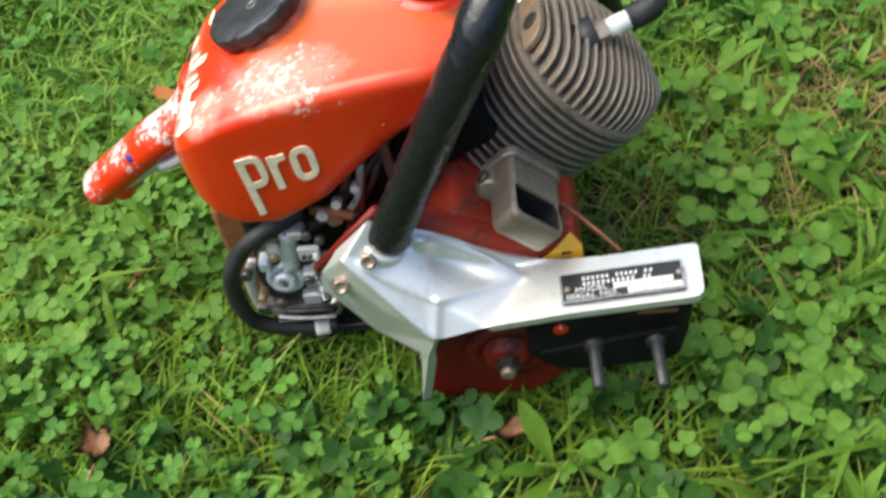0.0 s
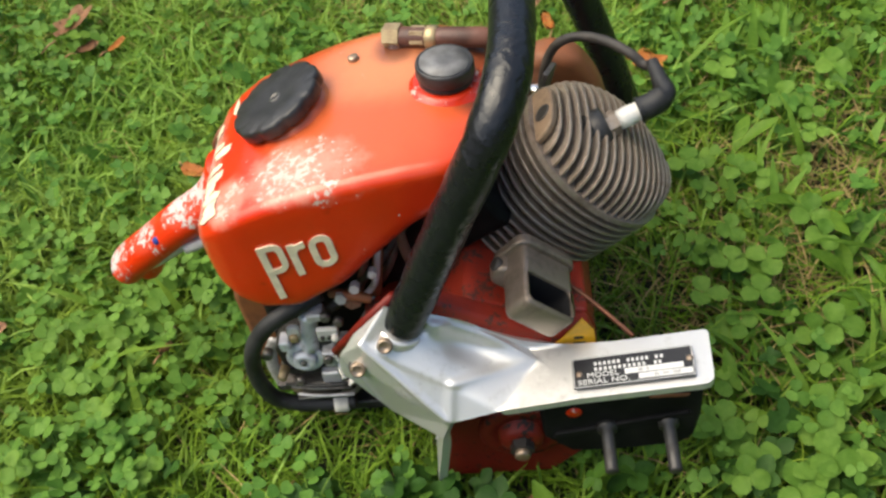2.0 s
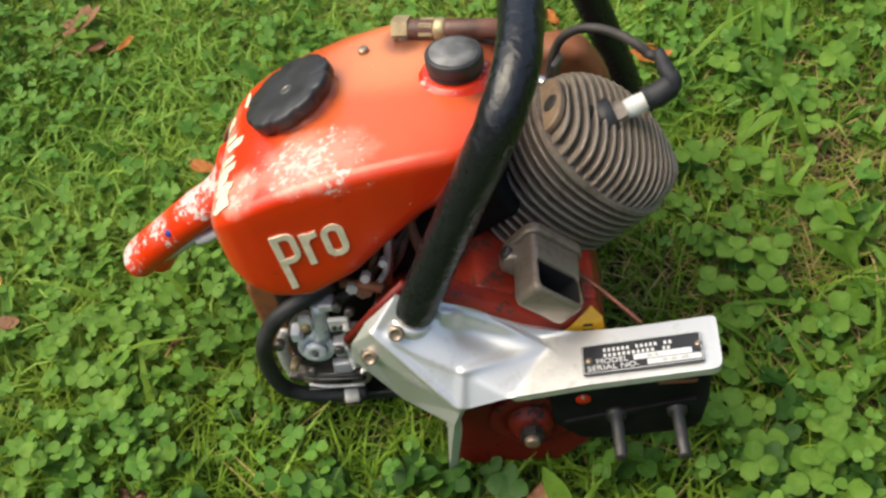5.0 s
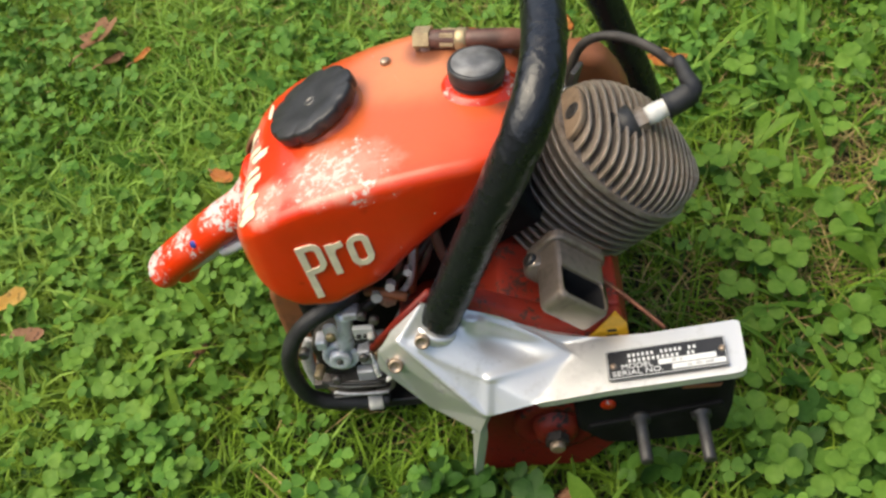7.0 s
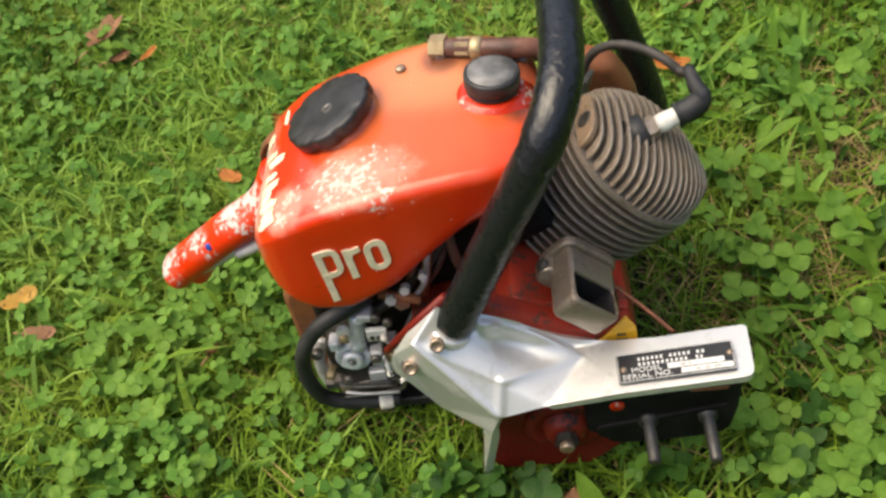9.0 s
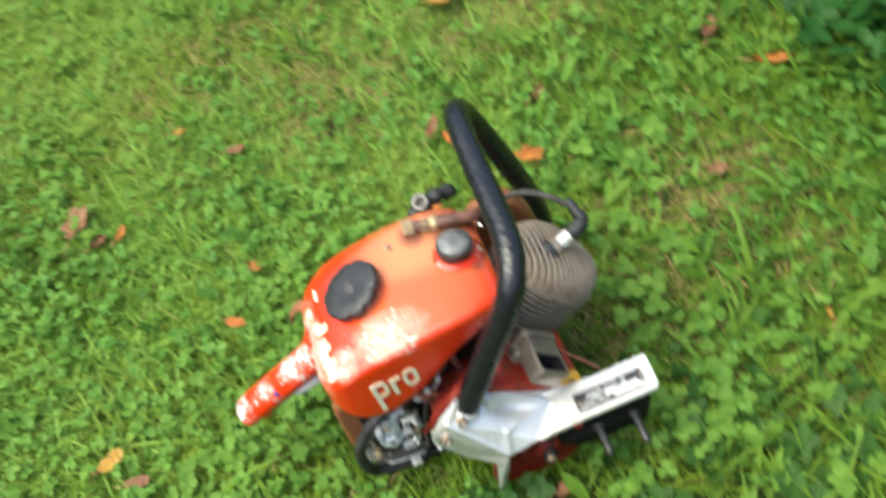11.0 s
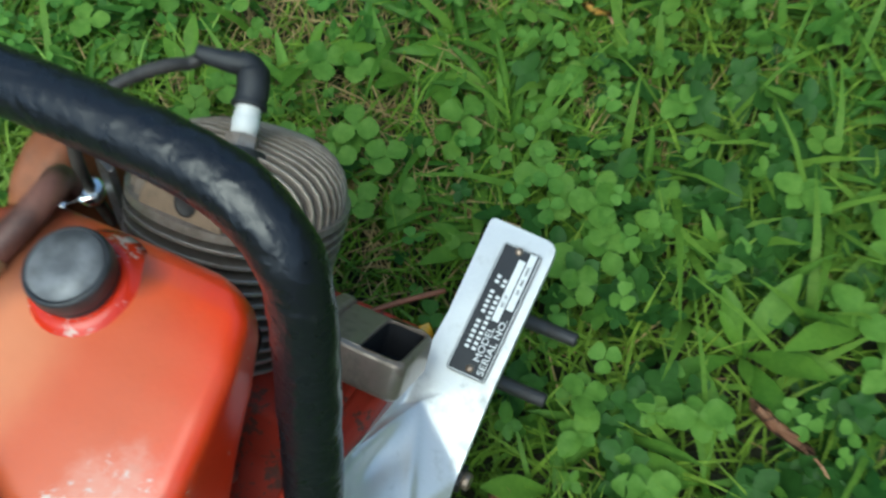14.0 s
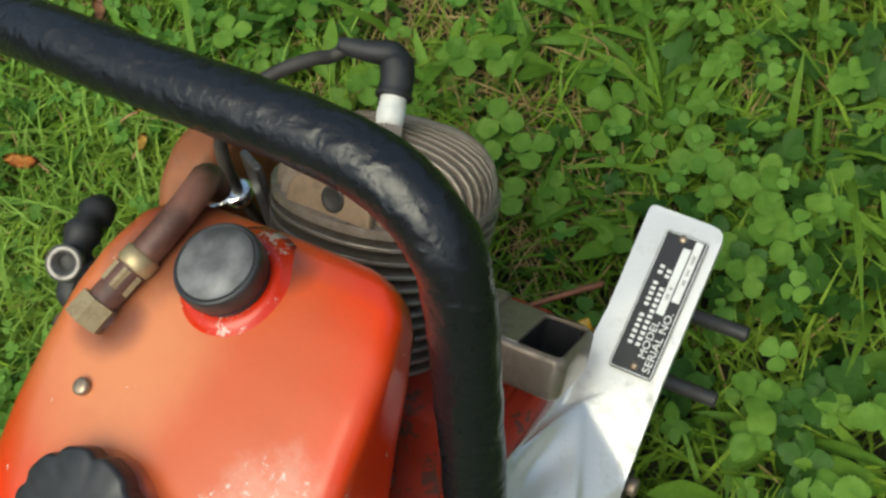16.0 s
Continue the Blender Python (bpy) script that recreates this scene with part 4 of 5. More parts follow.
for y, s0, s1, w in ((0.056, -0.012, 0.004, 0.009), (0.063, -0.010, 0.003, 0.008), (0.071, -0.014, 0.004, 0.009), (0.080, -0.012, -0.002, 0.009), (0.088, -0.015, 0.004, 0.008), (0.097, -0.012, 0.001, 0.006), (0.110, -0.010, 0.007, 0.009), (0.119, -0.014, -0.002, 0.006), (0.140, -0.018, -0.008, 0.012), (0.152, 0.000, 0.004, 0.016)):
    rng = random.Random(round(y * 1000))
    rim = []
    for k in range(14):
        a = 2 * math.pi * k / 14
        q = (abs(math.cos(a)) ** 4 + abs(math.sin(a)) ** 4) ** -0.25 * rng.uniform(0.75, 1.1)
        rim.append((y + q * math.cos(a) * w / 2, (s0 + s1) / 2 + q * math.sin(a) * (s1 - s0) / 2))
    on_tank(rim, "decal_stroke")

# fuel cap with scalloped rim
cap_m = frame_of((-0.0445, 0.1245, 0.2860), (-0.40, 0.06, 0.91))
cap = spart("fuel_cap", turned([(0.024, -0.024), (0.0255, -0.0140), (0.0308, -0.0128), (0.0318, -0.0118), (0.0322, -0.0060), (0.0317, -0.0042), (0.0306, -0.0034), (0.0150, -0.0040), (0.0050, -0.0044)], cap_m, 120, 10, 0.060), M_BLACK, "black scalloped plastic fuel cap")
spart("centre_mark", turned([(0.0042, -0.0050), (0.0042, -0.0038), (0.0028, -0.0038), (0.0026, -0.0046)], cap_m, 20), M_STEEL, "", cap)
spart("filler_neck", turned([(0.032, -0.030), (0.030, -0.018), (0.026, -0.013)], cap_m, 40), M_TANK, "", tank)

# oil cap
oil_m = frame_of((0.0663, 0.1190, 0.3015), (0.05, 0.03, 1.0)) @ Matrix.Scale(1.05, 4)
oil = spart("oil_cap", turned([(0.0146, -0.0130), (0.0158, -0.0125), (0.0160, -0.0105), (0.0154, -0.0100), (0.0155, -0.0091), (0.0166, -0.0088), (0.0170, -0.0078), (0.0170, -0.0016), (0.0165, -0.0003), (0.0155, 0.0), (0.0148, -0.0006)], oil_m, 48), M_BLACK, "smooth round black oil cap with a scuffed grey top, sky sheen in its colour")
# scuffed top, its grey lightened to carry the sky's reflection
spart("cap_top", turned([(0.0146, -0.0012), (0.0146, 0.0003), (0.0040, 0.0001)], oil_m, 40), M_SCUFF_SHEEN, "scuffed grey top, sky sheen in its colour", oil)
spart("filler_neck", turned([(0.0262, -0.0195), (0.0232, -0.0172), (0.0210, -0.0150), (0.0198, -0.0138), (0.0186, -0.0130), (0.0160, -0.0128)], oil_m, 36), M_NECK, "raised red neck, chipped and oily", tank)

# fuel line on the tank: brass elbow, nut, rust-stained hose
elbow = spart("brass_elbow", slab(hexagon(0.0085), frame_of((0.0265, 0.1670, 0.2885), (1, -0.27, 0.08)), 0.011), M_BRASS, "dull brass hose elbow", None, False)
spart("collar", slab(hexagon(0.0074), frame_of((0.0440, 0.1620, 0.2895), (1, -0.27, 0.05)), 0.009), M_BRASS, "", elbow, False)
spart("ferrule", turned([(0.0070, 0), (0.0078, 0.001), (0.0078, 0.007), (0.0066, 0.008)], frame_of((0.0535, 0.1595, 0.2900), (1, -0.27, 0.05)), 20), M_BRASS, "", elbow)
spart("foot", turned([(0.0075, -0.02), (0.0075, 0.0)], frame_of((0.033, 0.165, 0.288), (0, 0, 1)), 16), M_HOSE, "", elbow)
spart("fuel_hose", swept(smooth_line([(0.034, 0.1645, 0.2890), (0.055, 0.159, 0.2902), (0.078, 0.1535, 0.2915), (0.094, 0.1540, 0.2885), (0.104, 0.162, 0.277), (0.108, 0.172, 0.255)]), 0.0066, 14), M_HOSE, "rust-stained reddish fuel hose")
spart("tank_screw", turned([(0.0036, -0.003), (0.0036, 0.0006), (0.0026, 0.0014)], frame_of((0.005, 0.155, 0.2835), (-0.1, 0, 1)), 14), M_BOLT)

# rear grip, a chipped red casting that hangs behind the tank
grip_line = smooth_line([(-0.088, 0.122, 0.232), (-0.098, 0.120, 0.214), (-0.112, 0.119, 0.200), (-0.138, 0.122, 0.181), (-0.165, 0.127, 0.158), (-0.188, 0.131, 0.139), (-0.199, 0.133, 0.128)], 8)
grip = spart("rear_grip", swept(grip_line, lambda s: 0.0146 if s < 0.94 else 0.0146 * math.sqrt(max(0.2, 1 - ((s - 0.94) / 0.065) ** 2)), 20, (1.25, 0.95)), M_GRIP, "rear grip with heavily chipped red paint")
spart("grip_heel", swept(smooth_line([(-0.158, 0.126, 0.160), (-0.170, 0.128, 0.146), (-0.178, 0.130, 0.134), (-0.182, 0.131, 0.126)], 6), lambda s: 0.0118 if s < 0.7 else 0.0118 * math.sqrt(max(0.15, 1 - ((s - 0.7) / 0.32) ** 2)), 16, (1.2, 0.9)), M_GRIP, "", grip)
spart("rusty_hook", swept(smooth_line([(-0.094, 0.170, 0.222), (-0.104, 0.178, 0.216), (-0.113, 0.181, 0.204), (-0.116, 0.183, 0.192)], 4), 0.0042, 8, (1.6, 0.6)), M_SHROUD, "small rusty hook behind the tank")
spart("trigger", swept(smooth_line([(-0.098, 0.110, 0.188), (-0.108, 0.110, 0.182), (-0.122, 0.111, 0.174), (-0.134, 0.113, 0.168)], 5), 0.0062, 12, (1.3, 0.8)), M_DULL, "grey metal trigger", grip)
spart("grip_rim", swept(smooth_line([(-0.132, 0.114, 0.174), (-0.164, 0.119, 0.1515), (-0.186, 0.124, 0.1355), (-0.199, 0.129, 0.1255)], 5), 0.0070, 12), M_DULL, "bare grey metal rim", grip)
spart("blue_mark", turned([(0.0032, -0.001), (0.0030, 0.0), (0.001, 0.0002)], frame_of((-0.153, 0.1080, 0.179), (-0.2, -0.9, 0.5)), 8), M_BLUE, "small blue paint mark", grip)

# front handle, wrapped in black tape
handle_line = smooth_line([(0.0258, 0.0143, 0.1842), (0.0300, 0.0147, 0.1930), (0.043, 0.0160, 0.220), (0.068, 0.0190, 0.273), (0.086, 0.0225, 0.309), (0.0965, 0.030, 0.329), (0.1050, 0.050, 0.342), (0.109, 0.085, 0.346), (0.110, 0.150, 0.347), (0.1120, 0.212, 0.347), (0.116, 0.244, 0.339), (0.124, 0.262, 0.321), (0.141, 0.271, 0.276), (0.165, 0.276, 0.205), (0.188, 0.279, 0.130), (0.196, 0.279, 0.080)], 10)
spart("front_handle", swept(handle_line, lambda s: 0.0128 * math.sqrt(max(0.12, 1 - (max(0.0, 0.016 - s) / 0.016) ** 2)), 24, (1, 1), 0.05), M_TAPE, "tubular front handle wrapped in black tape")

# cylinder: barrel fins lie across its axis, head fins stand along it
AX = Vector((math.cos(radians(46.2)), 0, math.sin(radians(46.2))))
PX = Vector((math.sin(radians(46.2)), 0, -math.cos(radians(46.2))))
C = Vector((0.152, 0.1190, 0.2135))
CYL = Matrix((PX, Vector((0, 0.935, 0)), AX)).transposed().to_4x4()
CYL.translation = C


def ring_outline(r, n=40, power=2.2, flat=1.0):
    out = []
    for k in range(n):
        a = 2 * math.pi * k / n
        c, s = math.cos(a), math.sin(a)
        q = (abs(c) ** power + abs(s) ** power) ** (-1 / power) * r
        out.append((q * c * flat, q * s))
    return out


cyl = spart("cylinder", turned([(0.034, -0.105), (0.034, 0.0), (0.030, 0.012)], CYL, 36), M_FINS, "finned grimy cast cylinder")
for k in range(12):
    d = -0.0068 * (k + 1)
    bevelled(spart("barrel_fin", slab(ring_outline(0.0560 - 0.0006 * k), CYL @ Matrix.Translation((0, 0, d - 0.0011)), 0.0022), M_FINS, "", cyl, False), 0.0006, 2)
spart("head_joint", slab(ring_outline(0.0560), CYL @ Matrix.Translation((0, 0, -0.002)), 0.0042), M_FINS, "", cyl, False)


def head_fin(u, height, thick):
    """A dome-shaped plate across y, at the distance u along the head."""
    reach = math.sqrt(max(0.0, 0.0545**2 - u * u))
    pts = [(-reach, 0.0)]
    for k in range(17):
        a = math.pi * (1 - k / 16)
        c, s = math.cos(a), math.sin(a)
        q = (abs(c) ** 3.0 + abs(s) ** 3.0) ** (-1 / 3.0)
        pts.append((reach * q * c, height * q * s))
    pts.append((reach, 0.0))
    pts = [p for n, p in enumerate(pts) if n == 0 or (abs(p[0] - pts[n - 1][0]) + abs(p[1] - pts[n - 1][1])) > 1e-5]
    m = CYL @ Matrix(((0, 0, 1, u - thick / 2), (1, 0, 0, 0), (0, 1, 0, 0), (0, 0, 0, 1)))
    return slab(pts, m, thick)


head = spart("cylinder_head", turned([(0.050, 0.001), (0.044, 0.005), (0.030, 0.009), (0.015, 0.010)], CYL, 36), M_HEAD, "brown sooty cylinder head")
for k in range(-1, 16):
    u = -0.0385 + 0.0059 * k
    bevelled(spart("head_fin", head_fin(u, 0.030 - 0.011 * ((u - 0.004) / 0.05) ** 2, 0.0019), M_HEAD, "", head, False), 0.0006, 2)

bevelled(spart("head_land", head_fin(-0.0490, 0.0190, 0.0050), M_LAND, "tan stained flat land", head, False), 0.0016, 3, 40)
land_m = CYL @ Matrix.Translation((-0.0515, -0.003, 0.0100)) @ Matrix.Rotation(radians(-90), 4, "Y")
# nearly flat dark disc: the shade of a dent, painted on the land
spart("dent_disc", turned([(0.0066, -0.003), (0.0062, 0.0005), (0.0048, 0.0006), (0.0040, 0.0002), (0.001, 0.0001)], land_m, 22), M_STUD, "", head)

# spark plug, boot and lead
plug_a, plug_dir = Vector((0.1605, 0.1163, 0.2400)), Vector((0.92, 0.22, 0.28)).normalized()
plug_m = frame_of(plug_a, plug_dir, (0, 0, 1))
plug = spart("spark_plug", turned([(0.0060, 0.008), (0.0066, 0.0140), (0.0067, 0.0170), (0.0060, 0.0180), (0.0066, 0.0190), (0.0058, 0.0205), (0.0064, 0.0215), (0.0057, 0.023), (0.0062, 0.0245), (0.0056, 0.030), (0.0045, 0.040)], plug_m, 28), M_CERAMIC, "white ribbed ceramic spark plug")
spart("hex_shell", slab(hexagon(0.0082), plug_m @ Matrix.Translation((0, 0, -0.001)), 0.0095), M_HEAD, "", plug, False)
# dark ring in place of a notch in the fins: its shade as colour
spart("notch_ring", turned([(0.0132, -0.016), (0.0132, 0.0006), (0.0122, 0.0014), (0.0112, 0.0006), (0.0108, -0.004), (0.004, -0.004)], plug_m, 28), M_STUD, "dark ring painted as the shaded notch at the plug", plug)
e = plug_a + plug_dir * 0.0405


def boot_radius(s):
    """Wide over the plug, narrower along the arm, with a ring at the mouth."""
    return 0.0088 if s < 0.06 else 0.0080 if s < 0.42 else 0.0070 - 0.0030 * (s - 0.42) / 0.58


boot_line = smooth_line([plug_a + plug_dir * 0.0225, plug_a + plug_dir * 0.033, e + Vector((0.0005, 0.0035, 0.001)), e + Vector((-0.0015, 0.014, 0.003)), e + Vector((-0.0045, 0.0290, 0.006))], 8)
boot = spart("plug_boot", swept(boot_line, boot_radius, 20), M_RUBBER, "black rubber spark plug boot")
spart("boot_seam", swept([e + plug_dir * 0.0070 + Vector((-0.001, 0.006 - 0.0035 * k, 0.0035)) for k in range(4)], 0.0012, 8), M_DEAD_BLACK, "", boot)
spart("ignition_lead", swept(smooth_line([e + Vector((-0.003, 0.024, 0.0055)), (0.1885, 0.156, 0.2550), (0.1821, 0.161, 0.2593), (0.1706, 0.170, 0.2626), (0.157, 0.179, 0.2630), (0.1429, 0.186, 0.2586), (0.1325, 0.190, 0.2480), (0.1260, 0.191, 0.2300), (0.1230, 0.192, 0.2050), (0.1220, 0.193, 0.180)]), 0.0033, 12), M_LEAD, "dusty dark brown ignition lead")
spart("lead_clip", turned([(0.0060, -0.004), (0.0082, -0.003), (0.0086, 0.0), (0.0082, 0.003), (0.0060, 0.004)], frame_of((0.1230, 0.1930, 0.2120), (0.1, 0.0, 1)), 18), M_CHROME, "bright plated lead clip")
spart("clip_tab", swept(smooth_line([(0.1160, 0.1990, 0.2110), (0.1110, 0.2010, 0.2150), (0.1060, 0.1985, 0.2140)], 5), 0.0026, 8, (1.5, 0.5)), M_CHROME, "bright plated tab")

# exhaust: a scorched box with its outlet towards the nose
EX = Matrix((PX, Vector((0, 1, 0)), AX)).transposed().to_4x4()
EX.translation = Vector((0.1040, 0.0050, 0.2118))
EX_W, EX_LONG, EX_DEEP = 0.039, 0.050, 0.0225


def ex_ring(bm, inset, z, w=EX_W, length=EX_LONG, corner=0.0060, cx=None, cy=None):
    """A rounded loop in the exhaust's own axes, drawn in by inset."""
    cx, cy = EX_W / 2 if cx is None else cx, EX_LONG / 2 if cy is None else cy
    return [bm.verts.new((x + cx, y + cy, z)) for x, y in rounded(w - 2 * inset, length - 2 * inset, max(0.0008, corner - inset), 6)]


def build_exhaust():
    """A cast box with soft corners whose wall towards the nose has the outlet near its outer end."""
    bm = bmesh.new()
    rings = [ex_ring(bm, 0.0050 * (1 - math.sin(a)), -EX_DEEP + 0.0050 * (1 - math.cos(a))) for a in (radians(18 * k) for k in range(6))]
    rings += [ex_ring(bm, 0.0030 * (1 - math.cos(a)), -0.0030 + 0.0030 * math.sin(a)) for a in (radians(22.5 * k) for k in range(5))]
    hole = dict(w=0.0345, length=0.0205, corner=0.0040, cx=0.0200, cy=0.0142)
    lip = [ex_ring(bm, -0.0012 + 0.0012 * math.sin(a), -0.0012 + 0.0012 * math.cos(a), **hole) for a in (radians(30 * k) for k in range(4))]
    inner = lip + [ex_ring(bm, 0.0, 0.003 - EX_DEEP, **hole)]
    for chain in (rings, inner):
        for a, b in zip(chain, chain[1:]):
            for k in range(len(a)):
                j = (k + 1) % len(a)
                bm.faces.new((a[k], a[j], b[j], b[k]))
    bm.faces.new(rings[0][::-1])
    bm.faces.new(inner[-1])
    rim, mouth = rings[-1], lip[0]
    loop = [bm.edges.get((r[k], r[(k + 1) % len(r)])) for r in (rim, mouth) for k in range(len(r))]
    bmesh.ops.triangle_fill(bm, edges=loop, use_beauty=True)
    bmesh.ops.recalc_face_normals(bm, faces=bm.faces)
    bm.transform(EX)
    return bm


exhaust = spart("exhaust", build_exhaust(), M_EXHAUST, "scorched brown cast exhaust box with dark outlet", None, True)


def build_lining():
    """A black skin just inside the outlet: soot, with the hollow's own darkness put into the colour."""
    bm = bmesh.new()
    hole = dict(w=0.0342, length=0.0202, corner=0.0038, cx=0.0200, cy=0.0142)
    rings = [ex_ring(bm, 0.0, z, **hole) for z in (-0.0022, 0.0034 - EX_DEEP)] + [ex_ring(bm, 0.004, 0.0034 - EX_DEEP, **hole)]
    for a, b in zip(rings, rings[1:]):
        for k in range(len(a)):
            j = (k + 1) % len(a)
            bm.faces.new((a[k], a[j], b[j], b[k]))
    bm.faces.new(rings[-1])
    bm.transform(EX)
    return bm


spart("dark_lining", build_lining(), M_DEAD_BLACK, "sooty black outlet, its inner dark painted", exhaust, False)
flange_m = EX @ Matrix(((1, 0, 0, EX_W / 2), (0, 0, 1, 0.0440), (0, 1, 0, -EX_DEEP / 2 - 0.002), (0, 0, 0, 1)))
bevelled(spart("flange", slab(rounded(0.046, 0.034, 0.009), flange_m, 0.008), M_EXHAUST, "", exhaust, False), 0.0022, 3)
bevelled(spart("bolt_ear", slab(rounded(0.022, 0.018, 0.008), EX @ Matrix(((1, 0, 0, 0.0065), (0, 0, 1, 0.0335), (0, 1, 0, -EX_DEEP - 0.0010), (0, 0, 0, 1))), 0.014), M_EXHAUST, "", exhaust, False), 0.0030, 3)
spart("flange_bolt", turned([(0.0046, -0.004), (0.0046, 0.0012), (0.0036, 0.0020), (0.0012, 0.0018)], EX @ Matrix.Translation((-0.0040, 0.0400, -EX_DEEP + 0.0010)) @ Matrix.Rotation(radians(-90), 4, "Y"), 18), M_STUD, "", exhaust)

# crankcase and the parts behind the bracket
case_out = [(-0.016, 0.150), (0.022, 0.196), (0.048, 0.195), (0.070, 0.180), (0.104, 0.163), (0.140, 0.161), (0.146, 0.138), (0.138, 0.060), (0.10, 0.036), (0.045, 0.036), (0.030, 0.090), (0.004, 0.112)]
case_body = [(-0.010, 0.140), (0.004, 0.146), (0.020, 0.150), (0.045, 0.158), (0.064, 0.180), (0.070, 0.180), *case_out[4:]]
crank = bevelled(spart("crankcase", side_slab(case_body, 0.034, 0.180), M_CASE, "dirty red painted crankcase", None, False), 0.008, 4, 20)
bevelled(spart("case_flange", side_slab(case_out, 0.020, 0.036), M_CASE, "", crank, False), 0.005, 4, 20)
spart("gasket_edge", swept([Vector((-0.022, 0.019, 0.156)), Vector((0.0, 0.019, 0.182)), Vector((0.024, 0.019, 0.208))], 0.0030, 10), M_DRUM, "", crank)
# near-black filler added to back the dark gap under the tank
bevelled(spart("gap_filler", side_slab([(-0.045, 0.140), (0.010, 0.225), (0.075, 0.245), (0.10, 0.20), (0.02, 0.15)], 0.075, 0.175), M_PAD, "near-black block added to fill the gap under the tank", None, False), 0.008, 3)
for k, (x, y, z, r, lean) in enumerate(((-0.004, 0.062, 0.176, 0.0030, 0.010), (0.008, 0.058, 0.184, 0.0036, 0.006), (0.018, 0.064, 0.190, 0.0028, 0.012), (0.030, 0.060, 0.196, 0.0034, -0.004))):
    spart("oily_pipe", swept(smooth_line([(x - lean, y + 0.010, z - 0.030), (x, y, z), (x + lean, y + 0.006, z + 0.030)], 5), r, 10), (M_HOSE, M_SHROUD, M_STEEL)[k % 3], "oily brown pipe under the tank")
spart("banjo_nut", slab(hexagon(0.0064), frame_of((-0.012, 0.056, 0.166), (0.2, -1, 0.2)), 0.007), M_BOLT, "tarnished pipe nut", None, False)
label_m = Matrix(((1, 0, 0, 0.1145), (0, 0, -1, 0.0180), (0, 1, 0, 0.1400), (0, 0, 0, 1)))
tag = spart("yellow_label", slab([(-0.004, 0.002), (0.016, 0.0), (0.0300, 0.002), (0.0285, 0.022), (0.0215, 0.034), (0.008, 0.014)], label_m, 0.0008), M_YELLOW, "torn yellow warning label with black marks", None, False)
for x, y, w, h in ((0.014, 0.005, 0.010, 0.0016), (0.0155, 0.009, 0.0075, 0.0016), (0.016, 0.014, 0.006, 0.0022)):
    spart("mark_bar", block(x, x + w, y, y + h, 0.0008, 0.0012, label_m), M_LABEL, "", tag, False)
spart("copper_pipe", swept(smooth_line([(0.120, 0.060, 0.168), (0.139, 0.047, 0.160), (0.156, 0.032, 0.153), (0.168, 0.022, 0.146)]), 0.0016, 8), M_COPPER, "thin copper oil pipe")

# cables, a rod and lugs in the dark gap under the tank
for k, (pts, r, mat, name) in enumerate((
    ([(-0.020, 0.062, 0.160), (-0.004, 0.060, 0.176), (0.014, 0.062, 0.196), (0.030, 0.070, 0.214)], 0.0030, M_STUD, "throttle_cable"),
    ([(-0.010, 0.056, 0.158), (0.006, 0.054, 0.180), (0.012, 0.058, 0.206)], 0.0022, M_DULL, "link_rod"),
    ([(-0.026, 0.058, 0.168), (-0.012, 0.052, 0.172), (0.002, 0.050, 0.168)], 0.0034, M_SHROUD, "fuel_pipe"),
)):
    spart(name, swept(smooth_line(pts, 6), r, 10), mat)
for x, y, z, r in ((-0.018, 0.054, 0.170, 0.0042), (-0.006, 0.050, 0.184, 0.0036), (0.008, 0.050, 0.197, 0.0030)):
    spart("gap_bolt", slab(hexagon(r), frame_of((x, y, z), (0, -1, 0.3)), 0.006), M_DULL, "", None, False)

# fan housing and starter on the far side
shroud_out = [(0.060, 0.180), (0.092, 0.210), (0.108, 0.227), (0.130, 0.234), (0.150, 0.229), (0.166, 0.203), (0.178, 0.150), (0.172, 0.060), (0.120, 0.034), (0.02, 0.034), (-0.01, 0.08), (0.0, 0.15), (0.03, 0.172)]
bevelled(spart("fan_housing", side_slab(shroud_out, 0.202, 0.230), M_SHROUD, "rust-coloured fan housing beside the cylinder", None, False), 0.010, 4, 15)
bevelled(spart("lead_guard", slab(rounded(0.018, 0.004, 0.0015, 2), frame_of((0.113, 0.168, 0.195), (0.3, 0.05, 0.95), (0.5, 1, 0)), 0.055), M_STEEL, "", None, False), 0.001)
starter = bevelled(spart("starter_housing", side_slab([(-0.012, 0.060), (-0.010, 0.130), (0.008, 0.162), (0.040, 0.168), (0.070, 0.156), (0.085, 0.110), (0.075, 0.050)], 0.222, 0.268), M_ZINC, "dull pale aluminium starter housing", None, False), 0.006, 3, 20)
valve = spart("starter_grip", swept(smooth_line([(0.038, 0.262, 0.168), (0.048, 0.268, 0.184), (0.064, 0.274, 0.193), (0.082, 0.280, 0.192), (0.098, 0.285, 0.184)], 6), lambda s: 0.0090 + 0.0013 * math.sin(s * 30), 16), M_RUBBER, "black ribbed starter grip")
spart("eyelet", turned([(0.0100, 0.0), (0.0100, 0.005), (0.0085, 0.006), (0.0058, 0.0055), (0.0050, 0.001)], frame_of((0.0585, 0.2710, 0.1985), (-0.30, -0.35, 0.85)), 22), M_STEEL, "", valve)
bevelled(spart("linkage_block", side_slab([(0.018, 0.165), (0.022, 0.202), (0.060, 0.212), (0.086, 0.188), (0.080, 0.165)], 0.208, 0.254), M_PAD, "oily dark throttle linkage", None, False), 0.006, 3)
for x, y, z, r in ((0.030, 0.246, 0.204, 0.0055), (0.046, 0.236, 0.214, 0.0042), (0.066, 0.240, 0.208, 0.0050)):
    spart("linkage_pin", turned([(r, -0.008), (r, 0.003), (r * 0.7, 0.0045)], frame_of((x, y, z), (-0.2, 0.2, 1)), 14), M_STEEL)
